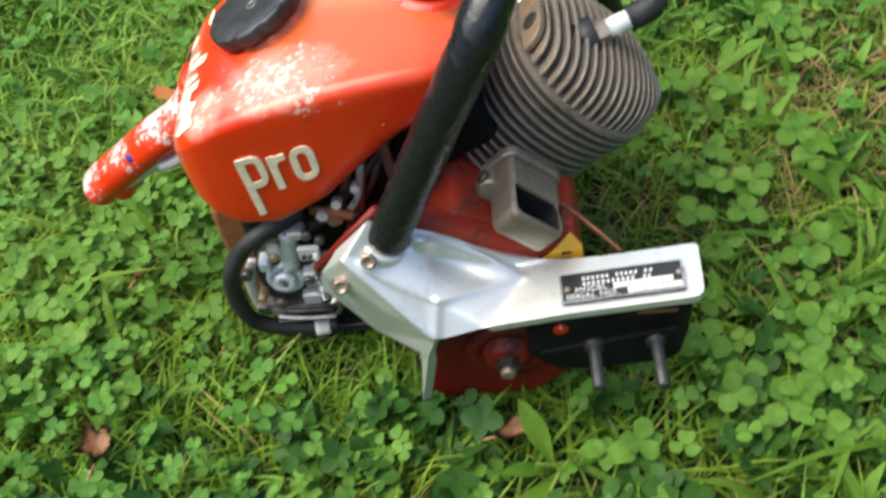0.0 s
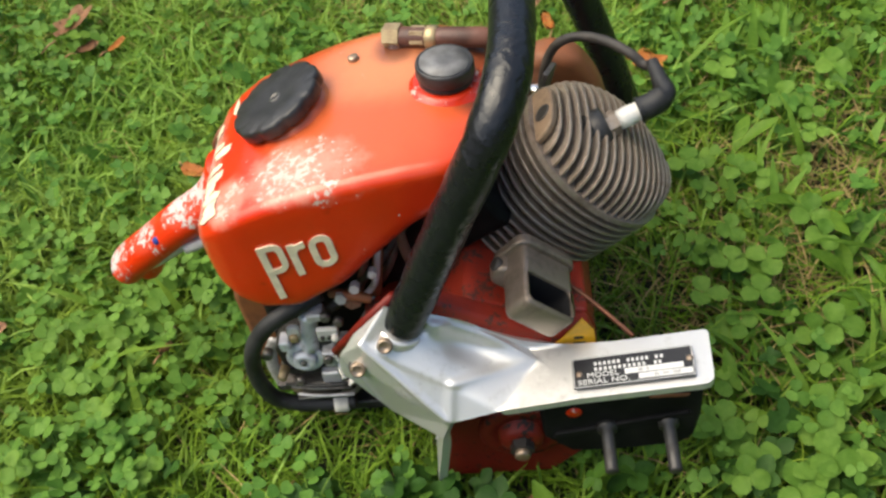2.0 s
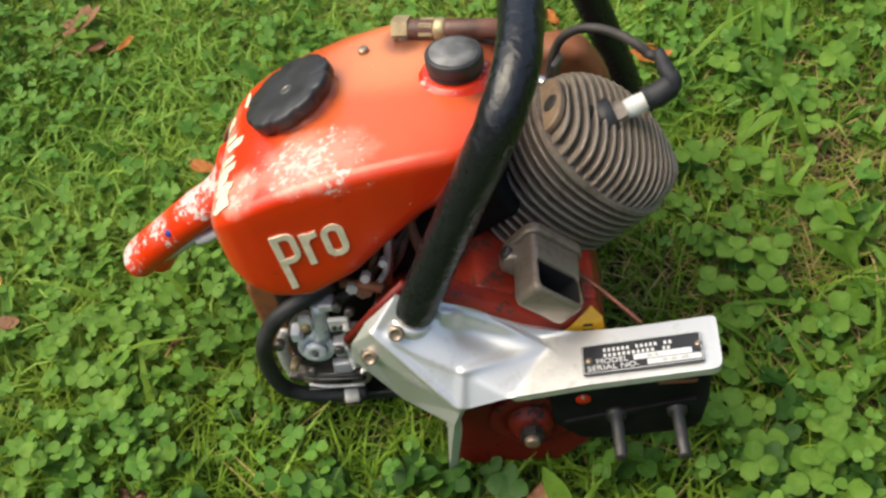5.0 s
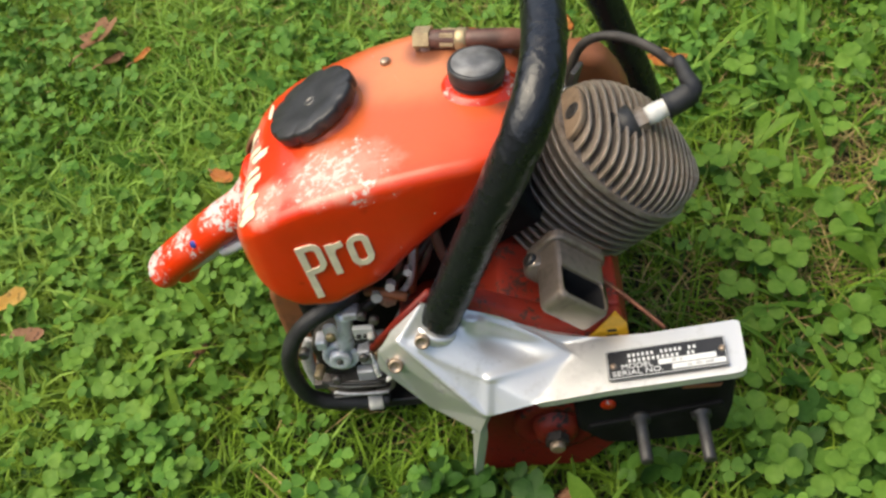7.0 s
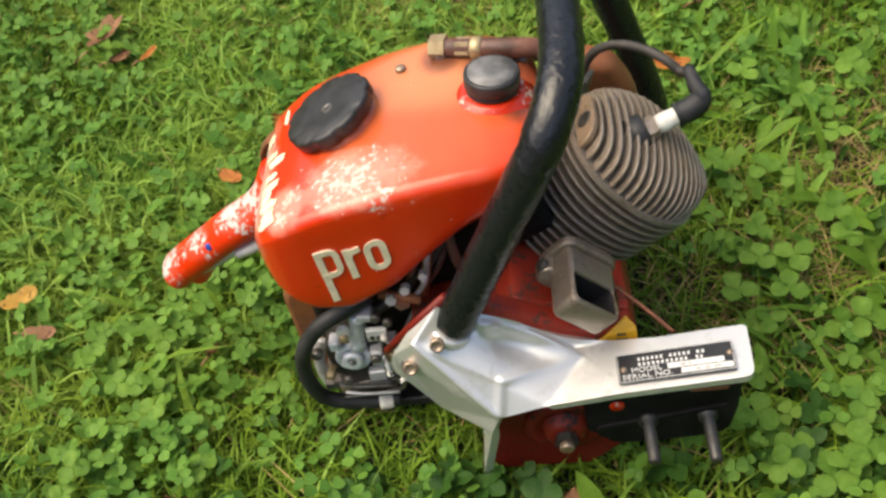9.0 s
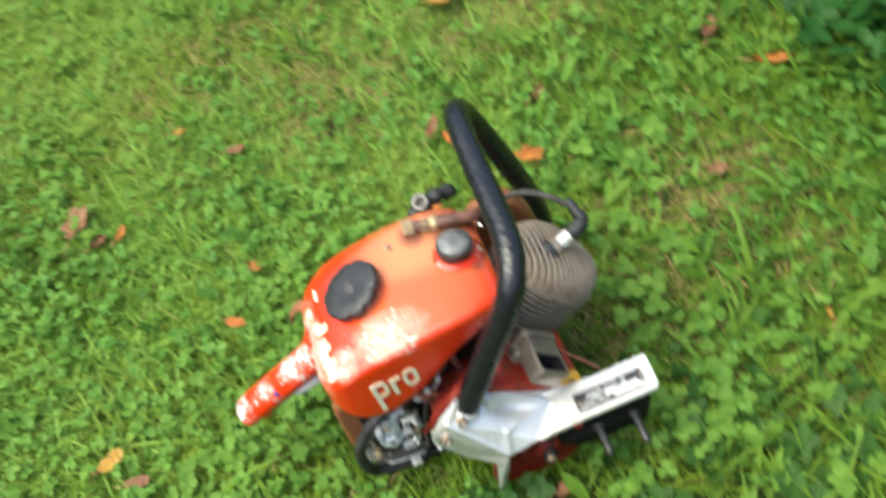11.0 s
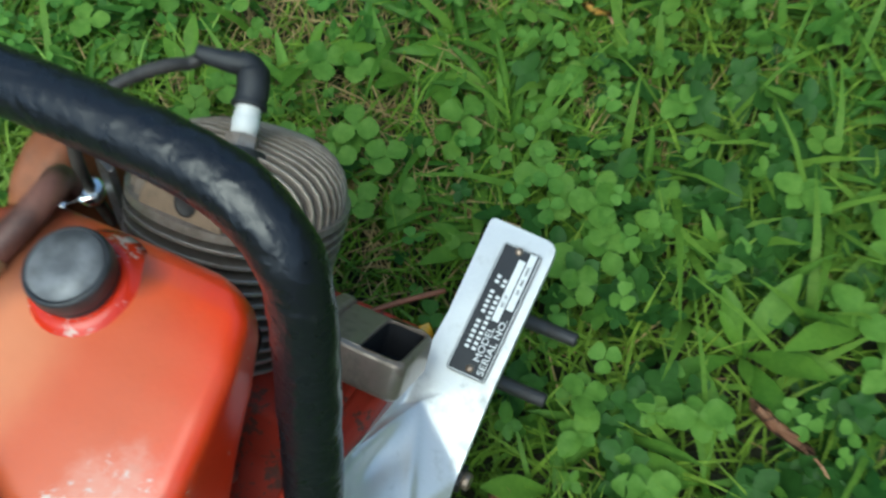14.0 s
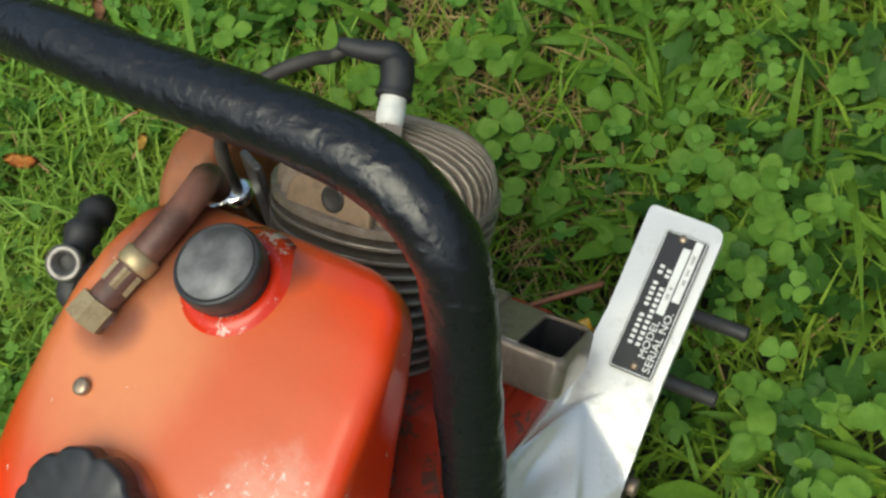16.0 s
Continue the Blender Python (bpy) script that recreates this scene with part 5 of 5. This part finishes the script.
spart("linkage_knob", turned([(0.0075, -0.012), (0.0085, -0.003), (0.0075, 0.003), (0.004, 0.006)], frame_of((0.054, 0.210, 0.226), (0.1, 0.3, 1)), 18), M_ZINC, "dull metal linkage knob")
spart("linkage_rod", swept(smooth_line([(0.018, 0.245, 0.170), (0.026, 0.242, 0.205), (0.036, 0.236, 0.215)], 5), 0.0035, 10), M_ZINC, "grey linkage rod")

# clutch cover bracket with its long arm
def build_bracket():
    P = dict(
        v0=(-0.0165, 0.008, 0.1655), va=(-0.0180, 0.007, 0.1585), vb=(-0.0174, 0.005, 0.1505), v1=(-0.005, 0.012, 0.1815), v2=(0.018, 0.015, 0.203), v3=(0.049, 0.020, 0.184), v4=(0.066, 0.020, 0.176),
        v5=(0.100, 0.0168, 0.1497), tu=(0.2085, 0.0135, 0.1598), ua=(0.2108, 0.0130, 0.1600), ta=(0.2118, 0.0110, 0.1602), tb=(0.2104, -0.0190, 0.1600), ub=(0.2094, -0.0228, 0.1599), uc=(0.2072, -0.0250, 0.1597), tl=(0.2035, -0.0258, 0.1594), b1=(0.130, -0.0250, 0.1505), b0=(0.082, -0.0260, 0.1438),
        V=(0.0498, -0.0280, 0.1360), r0=(0.000, 0.002, 0.183), q=(0.032, 0.008, 0.181), i0=(0.0534, -0.0130, 0.1560), i1=(0.1065, 0.0062, 0.1500), 
        l0=(-0.011, 0.003, 0.1435), l1=(0.008, 0.002, 0.108), l2=(0.036, -0.010, 0.097), l3=(0.030, -0.014, 0.040), w=(0.043, -0.0265, 0.116), u1=(0.155, 0.0130, 0.1545), a0=(0.118, -0.005, 0.1500),
    )
    bm = bmesh.new()
    v = {k: bm.verts.new(p) for k, p in P.items()}
    for f in ("v0 v1 r0", "v1 v2 q r0", "r0 q i0", "r0 i0 V", "i0 i1 b0 V", "i1 v5 a0 b0", "v5 u1 b1 a0", "a0 b1 b0", "u1 tu ua ta tb ub uc tl b1", "v0 r0 V l1", "l0 vb va v0 l1", "l1 V w l2", "l2 w l3", "q v2 v3", "q v3 i0", "v3 v4 i0", "v4 i1 i0", "v4 v5 i1"):
        bm.faces.new([v[k] for k in f.split()])
    bmesh.ops.triangulate(bm, faces=bm.faces[:])
    for _ in range(5):
        bmesh.ops.subdivide_edges(bm, edges=bm.edges[:], cuts=1, use_grid_fill=True)
    # round the corners of the upper rim
    rim = [q for q in bm.verts if q.is_boundary and 0.030 < q.co.x < 0.128 and q.co.z > 0.149 and q.co.y > 0.008]
    beside = [[e.other_vert(q) for e in q.link_edges if e.is_boundary] for q in rim]
    for _ in range(160):
        moved = [(a.co + b.co) / 2 for a, b in beside]
        for q, p in zip(rim, moved):
            q.co = p
    edge = np.array([q.co for q in rim])
    inner = [q for q in bm.verts if not q.is_boundary]
    for _ in range(16):
        bmesh.ops.smooth_vert(bm, verts=inner, factor=0.5, use_axis_x=True, use_axis_y=True, use_axis_z=True)
    bmesh.ops.recalc_face_normals(bm, faces=bm.faces)
    bm.normal_update()
    sign = 1 if sum(f.normal.z for f in bm.faces) > 0 else -1
    # the hollow beside the handle with a rib across it, bosses under the two bolts
    way = Vector((0.93, -0.20, -0.30)).normalized()
    for vert in inner:
        push = 0.0
        for centre, long, wide, deep in (((0.068, 0.006, 0.168), 0.026, 0.0125, -0.0085), ((0.034, 0.012, 0.186), 0.008, 0.006, -0.0055), ((0.0470, 0.0130, 0.1800), 0.0085, 0.0055, 0.0040), ((0.0155, 0.004, 0.178), 0.0075, 0.0075, 0.0022), ((-0.0048, 0.003, 0.158), 0.0075, 0.0075, 0.0022)):
            d = vert.co - Vector(centre)
            along = d.dot(way)
            k = (along / long) ** 2 + ((d - along * way).length / wide) ** 2
            push += deep * math.exp(-1.3 * k) if k < 4 else 0.0
        # crisp ridges between the facets, a softer bead along the upper rim
        ridge = 0.0
        for a, b, high, broad, fade in (("r0", "i0", 0.0006, 0.0030, 0), ("r0", "V", 0.0022, 0.0026, 0), ("i0", "V", 0.0016, 0.0036, 0), ("i0", "i1", 0.0024, 0.0034, 0.8)):
            a, b = Vector(P[a]), Vector(P[b])
            f = max(0.0, min(1.0, (vert.co - a).dot(b - a) / (b - a).length_squared))
            off = (vert.co - a.lerp(b, f)).length
            ridge = max(ridge, high * (1 - fade * f) * math.exp(-((off / broad) ** 2)))
        push += ridge + 0.0022 / (1 + math.exp((vert.co.x - 0.088) / 0.004)) * math.exp(-(((float(np.sqrt(((edge - np.array(vert.co)) ** 2).sum(1).min())) - 0.0055) / 0.0035) ** 2))
        vert.co += vert.normal * sign * push
    bmesh.ops.smooth_vert(bm, verts=inner, factor=0.4, use_axis_x=True, use_axis_y=True, use_axis_z=True)
    return bm


bracket = spart("clutch_cover", build_bracket(), M_CAST, "polished cast aluminium clutch cover with a long arm", None, True)
mod = bracket.modifiers.new("wall", "SOLIDIFY")
mod.thickness, mod.offset = 0.006, -1
bevelled(bracket, 0.0018, 3, 50)
socket_m = frame_of((0.0245, 0.0142, 0.1812), (0.426, 0.056, 0.903))
spart("handle_socket", turned([(0.0130, -0.010), (0.0148, -0.003), (0.0146, 0.001), (0.0130, 0.002)], socket_m, 28), M_CAST, "cast socket of the front handle")

for k, (x, y, z) in enumerate(((0.0158, -0.0005, 0.1825), (-0.0047, -0.0020, 0.1618))):
    bolt_m = frame_of((x, y + 0.006, z - 0.002), (0, -0.86, 0.5))
    b = spart("cover_bolt", turned([(0.0050, 0.0), (0.0050, 0.0078), (0.0044, 0.0088), (0.0034, 0.0090), (0.0028, 0.0080), (0.0010, 0.0078)], bolt_m, 18), M_BOLT, "tarnished round-headed bolt")
    # raised dark ring: shade of the counterbore round the bolt head
    spart("recess_ring", turned([(0.0068, -0.004), (0.0068, 0.0018), (0.0062, 0.0024), (0.0048, 0.0024)], bolt_m, 20), M_STEEL, "dark ring painted as the bolt's shaded recess", b)

# name plate on the arm
plate_x = Vector((0.0722, -0.0010, 0.0088)).normalized()
plate_z = plate_x.cross(Vector((0.0005, 0.021, 0.0006)).normalized())
plate_m = frame_of((0.1280, -0.0197, 0.1526), plate_z, plate_x)
plate = spart("name_plate", slab([(x + 0.036, y + 0.0105) for x, y in rounded(0.073, 0.0215, 0.0012, 2)], plate_m, 0.0008), M_LABEL, "black printed name plate", None, False)


def bar(x, y, w, h, mat, name):
    spart(name, block(x, x + w, y, y + h, 0.0008, 0.0012, plate_m), mat, "", plate, False)


def letter_bars(x0, x1, y, count, h=0.0022):
    """A word too small to read: one short bar for each of its letters."""
    step = (x1 - x0) / count
    for k in range(count):
        bar(x0 + k * step, y, step * 0.56, h, M_PRINT, "print_bar")


for x0, x1, count in ((0.0130, 0.0300, 6), (0.0330, 0.0470, 5), (0.0500, 0.0560, 2)):
    letter_bars(x0, x1, 0.0148, count)
for x0, x1, count in ((0.0130, 0.0450, 11), (0.0490, 0.0545, 2)):
    letter_bars(x0, x1, 0.0109, count)
bar(0.0310, 0.0063, 0.0350, 0.0038, M_PRINT, "blank_field")
bar(0.0390, 0.0018, 0.0320, 0.0038, M_PRINT, "blank_field")
for x, y, w, h in ((-0.0000, 0.0002, 0.072, 0.0004), (-0.0000, 0.0204, 0.072, 0.0004), (0.0, 0.0002, 0.0004, 0.0206), (0.0716, 0.0002, 0.0004, 0.0206)):
    bar(x, y, w, h, M_PRINT, "border_line")
for x, y, w in ((0.0390, 0.0073, 0.0030), (0.0440, 0.0073, 0.0016), (0.0480, 0.0028, 0.0030), (0.0530, 0.0028, 0.0040), (0.0590, 0.0028, 0.0050)):
    bar(x, y, w, 0.0016, M_STAMP, "stamped_bar")
lettering("MODEL", 0.0051, plate_m @ Matrix.Translation((0.0080, 0.0064, 0.0010)), M_PRINT, plate, "lettering", 0.0002, 1.15)
lettering("SERIAL NO.", 0.0051, plate_m @ Matrix.Translation((0.0022, 0.0019, 0.0010)), M_PRINT, plate, "lettering", 0.0002, 1.22)
for x, y in ((0.0035, 0.0095), (0.0700, 0.0120)):
    spart("rivet", turned([(0.0022, 0.0006), (0.0020, 0.0015), (0.0008, 0.0020)], plate_m @ Matrix.Translation((x, y, 0)), 12), M_BOLT, "", plate)

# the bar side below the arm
bevelled(spart("side_case", side_slab([(0.028, 0.020), (0.036, 0.098), (0.060, 0.130), (0.100, 0.138), (0.150, 0.140), (0.150, 0.070), (0.132, 0.045), (0.110, 0.020)], 0.000, 0.008), M_DRUM, "oily red side of the case, shade in its colour", None, False), 0.003)
pad = bevelled(spart("bar_pad", side_slab([(0.124, 0.062), (0.106, 0.082), (0.104, 0.138), (0.204, 0.150), (0.209, 0.138), (0.2085, 0.098), (0.205, 0.072), (0.196, 0.064), (0.150, 0.060)], -0.010, 0.000), M_PAD, "oily black bar mounting pad", None, False), 0.004, 3)
bevelled(spart("pad_lip", side_slab([(0.112, 0.084), (0.114, 0.090), (0.200, 0.108), (0.203, 0.102)], -0.0125, -0.009), M_PAD, "", pad, False), 0.0015)
# thin raised streak, rusty red on the black pad
bevelled(spart("red_streak", side_slab([(0.174, 0.124), (0.176, 0.127), (0.200, 0.1265), (0.198, 0.1235)], -0.0112, -0.009), M_SHROUD, "thin red streak on the pad", pad, False), 0.0008)
spart("paint_spot", turned([(0.0055, -0.002), (0.0050, 0.0008), (0.002, 0.0012)], frame_of((0.127, -0.0102, 0.112), (0, -1, 0)), 12), M_GRIP, "red paint left on the pad", pad)
drum_m = frame_of((0.0915, 0.004, 0.0815), (0, -1, 0))
drum = spart("clutch_drum", turned([(0.026, 0), (0.026, 0.005), (0.024, 0.007), (0.016, 0.008), (0.014, 0.015), (0.010, 0.017)], drum_m, 40), M_DRUM, "round oily red clutch drum, shade in its colour")
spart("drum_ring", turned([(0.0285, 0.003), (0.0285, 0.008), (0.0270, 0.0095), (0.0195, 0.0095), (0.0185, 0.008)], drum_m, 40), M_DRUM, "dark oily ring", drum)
spart("drum_nut", slab(hexagon(0.0082), drum_m @ Matrix.Translation((0, 0, 0.016)), 0.007), M_STUD, "", drum, False)
spart("shaft_end", turned([(0.0052, 0.02), (0.0052, 0.0265), (0.0042, 0.0275), (0.001, 0.0272)], drum_m, 16), M_BOLT, "", drum)
for x, y, z in ((0.1872, -0.047, 0.0952), (0.1478, -0.0445, 0.0940)):
    m = frame_of((x, 0.0, z), (0, -1, 0))
    spart("bar_stud", turned([(0.0068, 0.008), (0.0068, 0.014), (0.0042, 0.0145), (0.0042, -y - 0.001), (0.0034, -y)], m, 18), M_STUD, "threaded steel bar stud")

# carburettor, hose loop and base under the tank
# body in dark steel: shade of the gaps between the zinc fittings
carb = bevelled(spart("carburettor", side_slab([(-0.078, 0.078), (-0.080, 0.112), (-0.068, 0.126), (-0.046, 0.128), (-0.036, 0.114), (-0.038, 0.078)], 0.056, 0.105), M_STUD, "grey zinc carburettor, its body darkened as gap shade", None, False), 0.004, 2)
# near-black filler added as a dark ground behind the carburettor
bevelled(spart("carb_backing", block(-0.086, 0.010, 0.076, 0.150, 0.046, 0.165), M_PAD, "near-black block added behind the carburettor", None, False), 0.010, 3)
face = frame_of((-0.058, 0.056, 0.1055), (0, -1, 0.12))
spart("diaphragm_cover", turned([(0.0135, 0), (0.0135, 0.004), (0.0127, 0.0050), (0.0092, 0.0048), (0.0088, 0.0035)], face, 32), M_ZINC, "", carb)
spart("dial_knob", turned([(0.0080, 0.003), (0.0080, 0.0085), (0.0072, 0.0095), (0.0032, 0.0095), (0.0028, 0.0085)], face, 28), M_ZINC, "light grey knurled knob", carb)
spart("dial_screw", turned([(0.0022, 0.008), (0.0022, 0.0105), (0.0014, 0.0110)], face, 14), M_STEEL, "", carb)
spart("throttle_column", turned([(0.0072, -0.002), (0.0064, 0.004), (0.0060, 0.006), (0.0060, 0.028), (0.0072, 0.029), (0.0072, 0.034), (0.004, 0.035)], frame_of((-0.0525, 0.056, 0.117), (0.20, 0.05, 1)), 22), M_ZINC, "", carb)
bevelled(spart("linkage_plate", block(-0.041, -0.026, 0.045, 0.049, 0.1325, 0.1450), M_PRINT, "pale linkage plate", carb, False), 0.001)
for x, z in ((-0.0375, 0.1375), (-0.0325, 0.1375)):
    spart("linkage_screw", turned([(0.0018, 0), (0.0018, 0.0015), (0.0010, 0.0018)], frame_of((x, 0.045, z), (0, -1, 0)), 12), M_STUD, "", carb)
spart("linkage_knob", turned([(0.0028, 0), (0.0028, 0.004), (0.0014, 0.0052)], frame_of((-0.0285, 0.046, 0.1375), (0, -1, 0.2)), 14), M_WHITE, "", carb)
bevelled(spart("screw_tab", side_slab([(x - 0.0585, z + 0.1375) for x, z in rounded(0.009, 0.015, 0.004)], 0.049, 0.053), M_PRINT, "", carb, False), 0.0008)
spart("brass_screw", turned([(0.0034, 0), (0.0034, 0.003), (0.0022, 0.0036)], frame_of((-0.0585, 0.049, 0.1355), (0, -1, 0.1)), 14), M_BRASS, "", carb)
spart("needle_screw", turned([(0.0036, 0), (0.0036, 0.010), (0.002, 0.011)], frame_of((-0.076, 0.055, 0.092), (-0.2, -1, 0)), 12), M_BRASS, "", carb)
for x, z, w, h, mat in ((-0.0395, 0.106, 0.010, 0.016, M_DULL), (-0.043, 0.084, 0.014, 0.012, M_DULL), (-0.032, 0.096, 0.008, 0.012, M_DULL), (-0.068, 0.124, 0.008, 0.010, M_ZINC), (-0.040, 0.154, 0.012, 0.007, M_DULL), (-0.026, 0.120, 0.008, 0.010, M_DULL)):
    bevelled(spart("cast_lug", block(x - w / 2, x + w / 2, 0.048, 0.060, z - h / 2, z + h / 2), mat, "", carb, False), 0.002)
for x, z in ((-0.040, 0.109), (-0.0315, 0.157), (-0.024, 0.151), (-0.0655, 0.085)):
    spart("lug_screw", turned([(0.0036, 0), (0.0036, 0.004), (0.0022, 0.0050), (0.001, 0.0044)], frame_of((x, 0.049, z), (0, -1, 0.15)), 14), M_STEEL, "", carb)
for k, (z, mat) in enumerate(((0.0800, M_STUD), (0.0760, M_STEEL), (0.0665, M_DULL))):
    spart("flange_bar", swept(smooth_line([(-0.077 + 0.003 * k, 0.0465, z + 0.003), (-0.056, 0.0450, z + 0.001), (-0.030, 0.0465, z - 0.002)], 4), 0.0013, 8), mat, "", carb)
spart("housing_rim", swept(smooth_line([(-0.080, 0.066, 0.112), (-0.0875, 0.066, 0.096), (-0.090, 0.066, 0.074), (-0.088, 0.066, 0.052)], 5), 0.0030, 8, (0.6, 1.6)), M_DULL, "", carb)
bevelled(spart("carb_flange", block(-0.086, -0.022, 0.050, 0.105, 0.070, 0.076), M_STEEL, "", carb, False), 0.001)
bevelled(spart("lever", block(-0.074, -0.034, 0.048, 0.052, 0.0585, 0.0605), M_STEEL, "", carb, False), 0.0008)
bevelled(spart("filter_housing", side_slab([(x - 0.082, z + 0.100) for x, z in rounded(0.050, 0.110, 0.022)], 0.085, 0.160), M_SHROUD, "brown filter housing behind the carburettor", None, False), 0.006)
for k, (x, z, r) in enumerate(((-0.072, 0.070, 0.0042), (-0.046, 0.072, 0.0036), (-0.030, 0.104, 0.0050), (-0.084, 0.112, 0.0040))):
    spart("body_screw", turned([(r, 0), (r, 0.006), (r * 0.7, 0.0072), (r * 0.3, 0.0068)], frame_of((x, 0.056, z), (0, -1, 0.1)), 14), M_STEEL if k % 2 else M_BRASS, "", carb)
spart("return_spring", swept([Vector((-0.034 + 0.0028 * math.cos(k * 0.9), 0.050 + 0.0028 * math.sin(k * 0.9), 0.082 + 0.00042 * k)) for k in range(70)], 0.0006, 6), M_CHROME, "", carb)
spart("throttle_rod", swept(smooth_line([(-0.040, 0.052, 0.060), (-0.026, 0.048, 0.070), (-0.022, 0.050, 0.100), (-0.016, 0.054, 0.128), (0.0, 0.070, 0.150)]), 0.0018, 8), M_STEEL, "", carb)
spart("gasket", block(-0.080, -0.036, 0.054, 0.058, 0.0905, 0.0920), M_DEAD_BLACK, "", carb, False)
spart("fuel_elbow", swept(smooth_line([(-0.040, 0.060, 0.145), (-0.026, 0.062, 0.152), (-0.014, 0.070, 0.158)]), 0.0036, 12), M_STUD, "", carb)
hose = spart("black_hose", swept(smooth_line([(-0.036, 0.066, 0.160), (-0.052, 0.058, 0.156), (-0.073, 0.053, 0.146), (-0.088, 0.050, 0.128), (-0.0955, 0.050, 0.104), (-0.0960, 0.050, 0.080), (-0.0905, 0.051, 0.060), (-0.076, 0.053, 0.048), (-0.056, 0.056, 0.0415), (-0.034, 0.058, 0.0400)]), 0.0060, 16), M_RUBBER, "thick black rubber hose in a loop")
spart("hose_clip", turned([(0.0072, -0.0055), (0.0076, -0.004), (0.0076, 0.004), (0.0072, 0.0055)], frame_of((-0.0450, 0.0568, 0.0402), (1, 0.1, -0.06)), 18), M_WHITE, "off-white clip", hose)
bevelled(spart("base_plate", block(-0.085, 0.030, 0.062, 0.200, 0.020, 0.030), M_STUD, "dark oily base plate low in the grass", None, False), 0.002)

carb.location = (-0.0012, 0.0040, -0.0055)
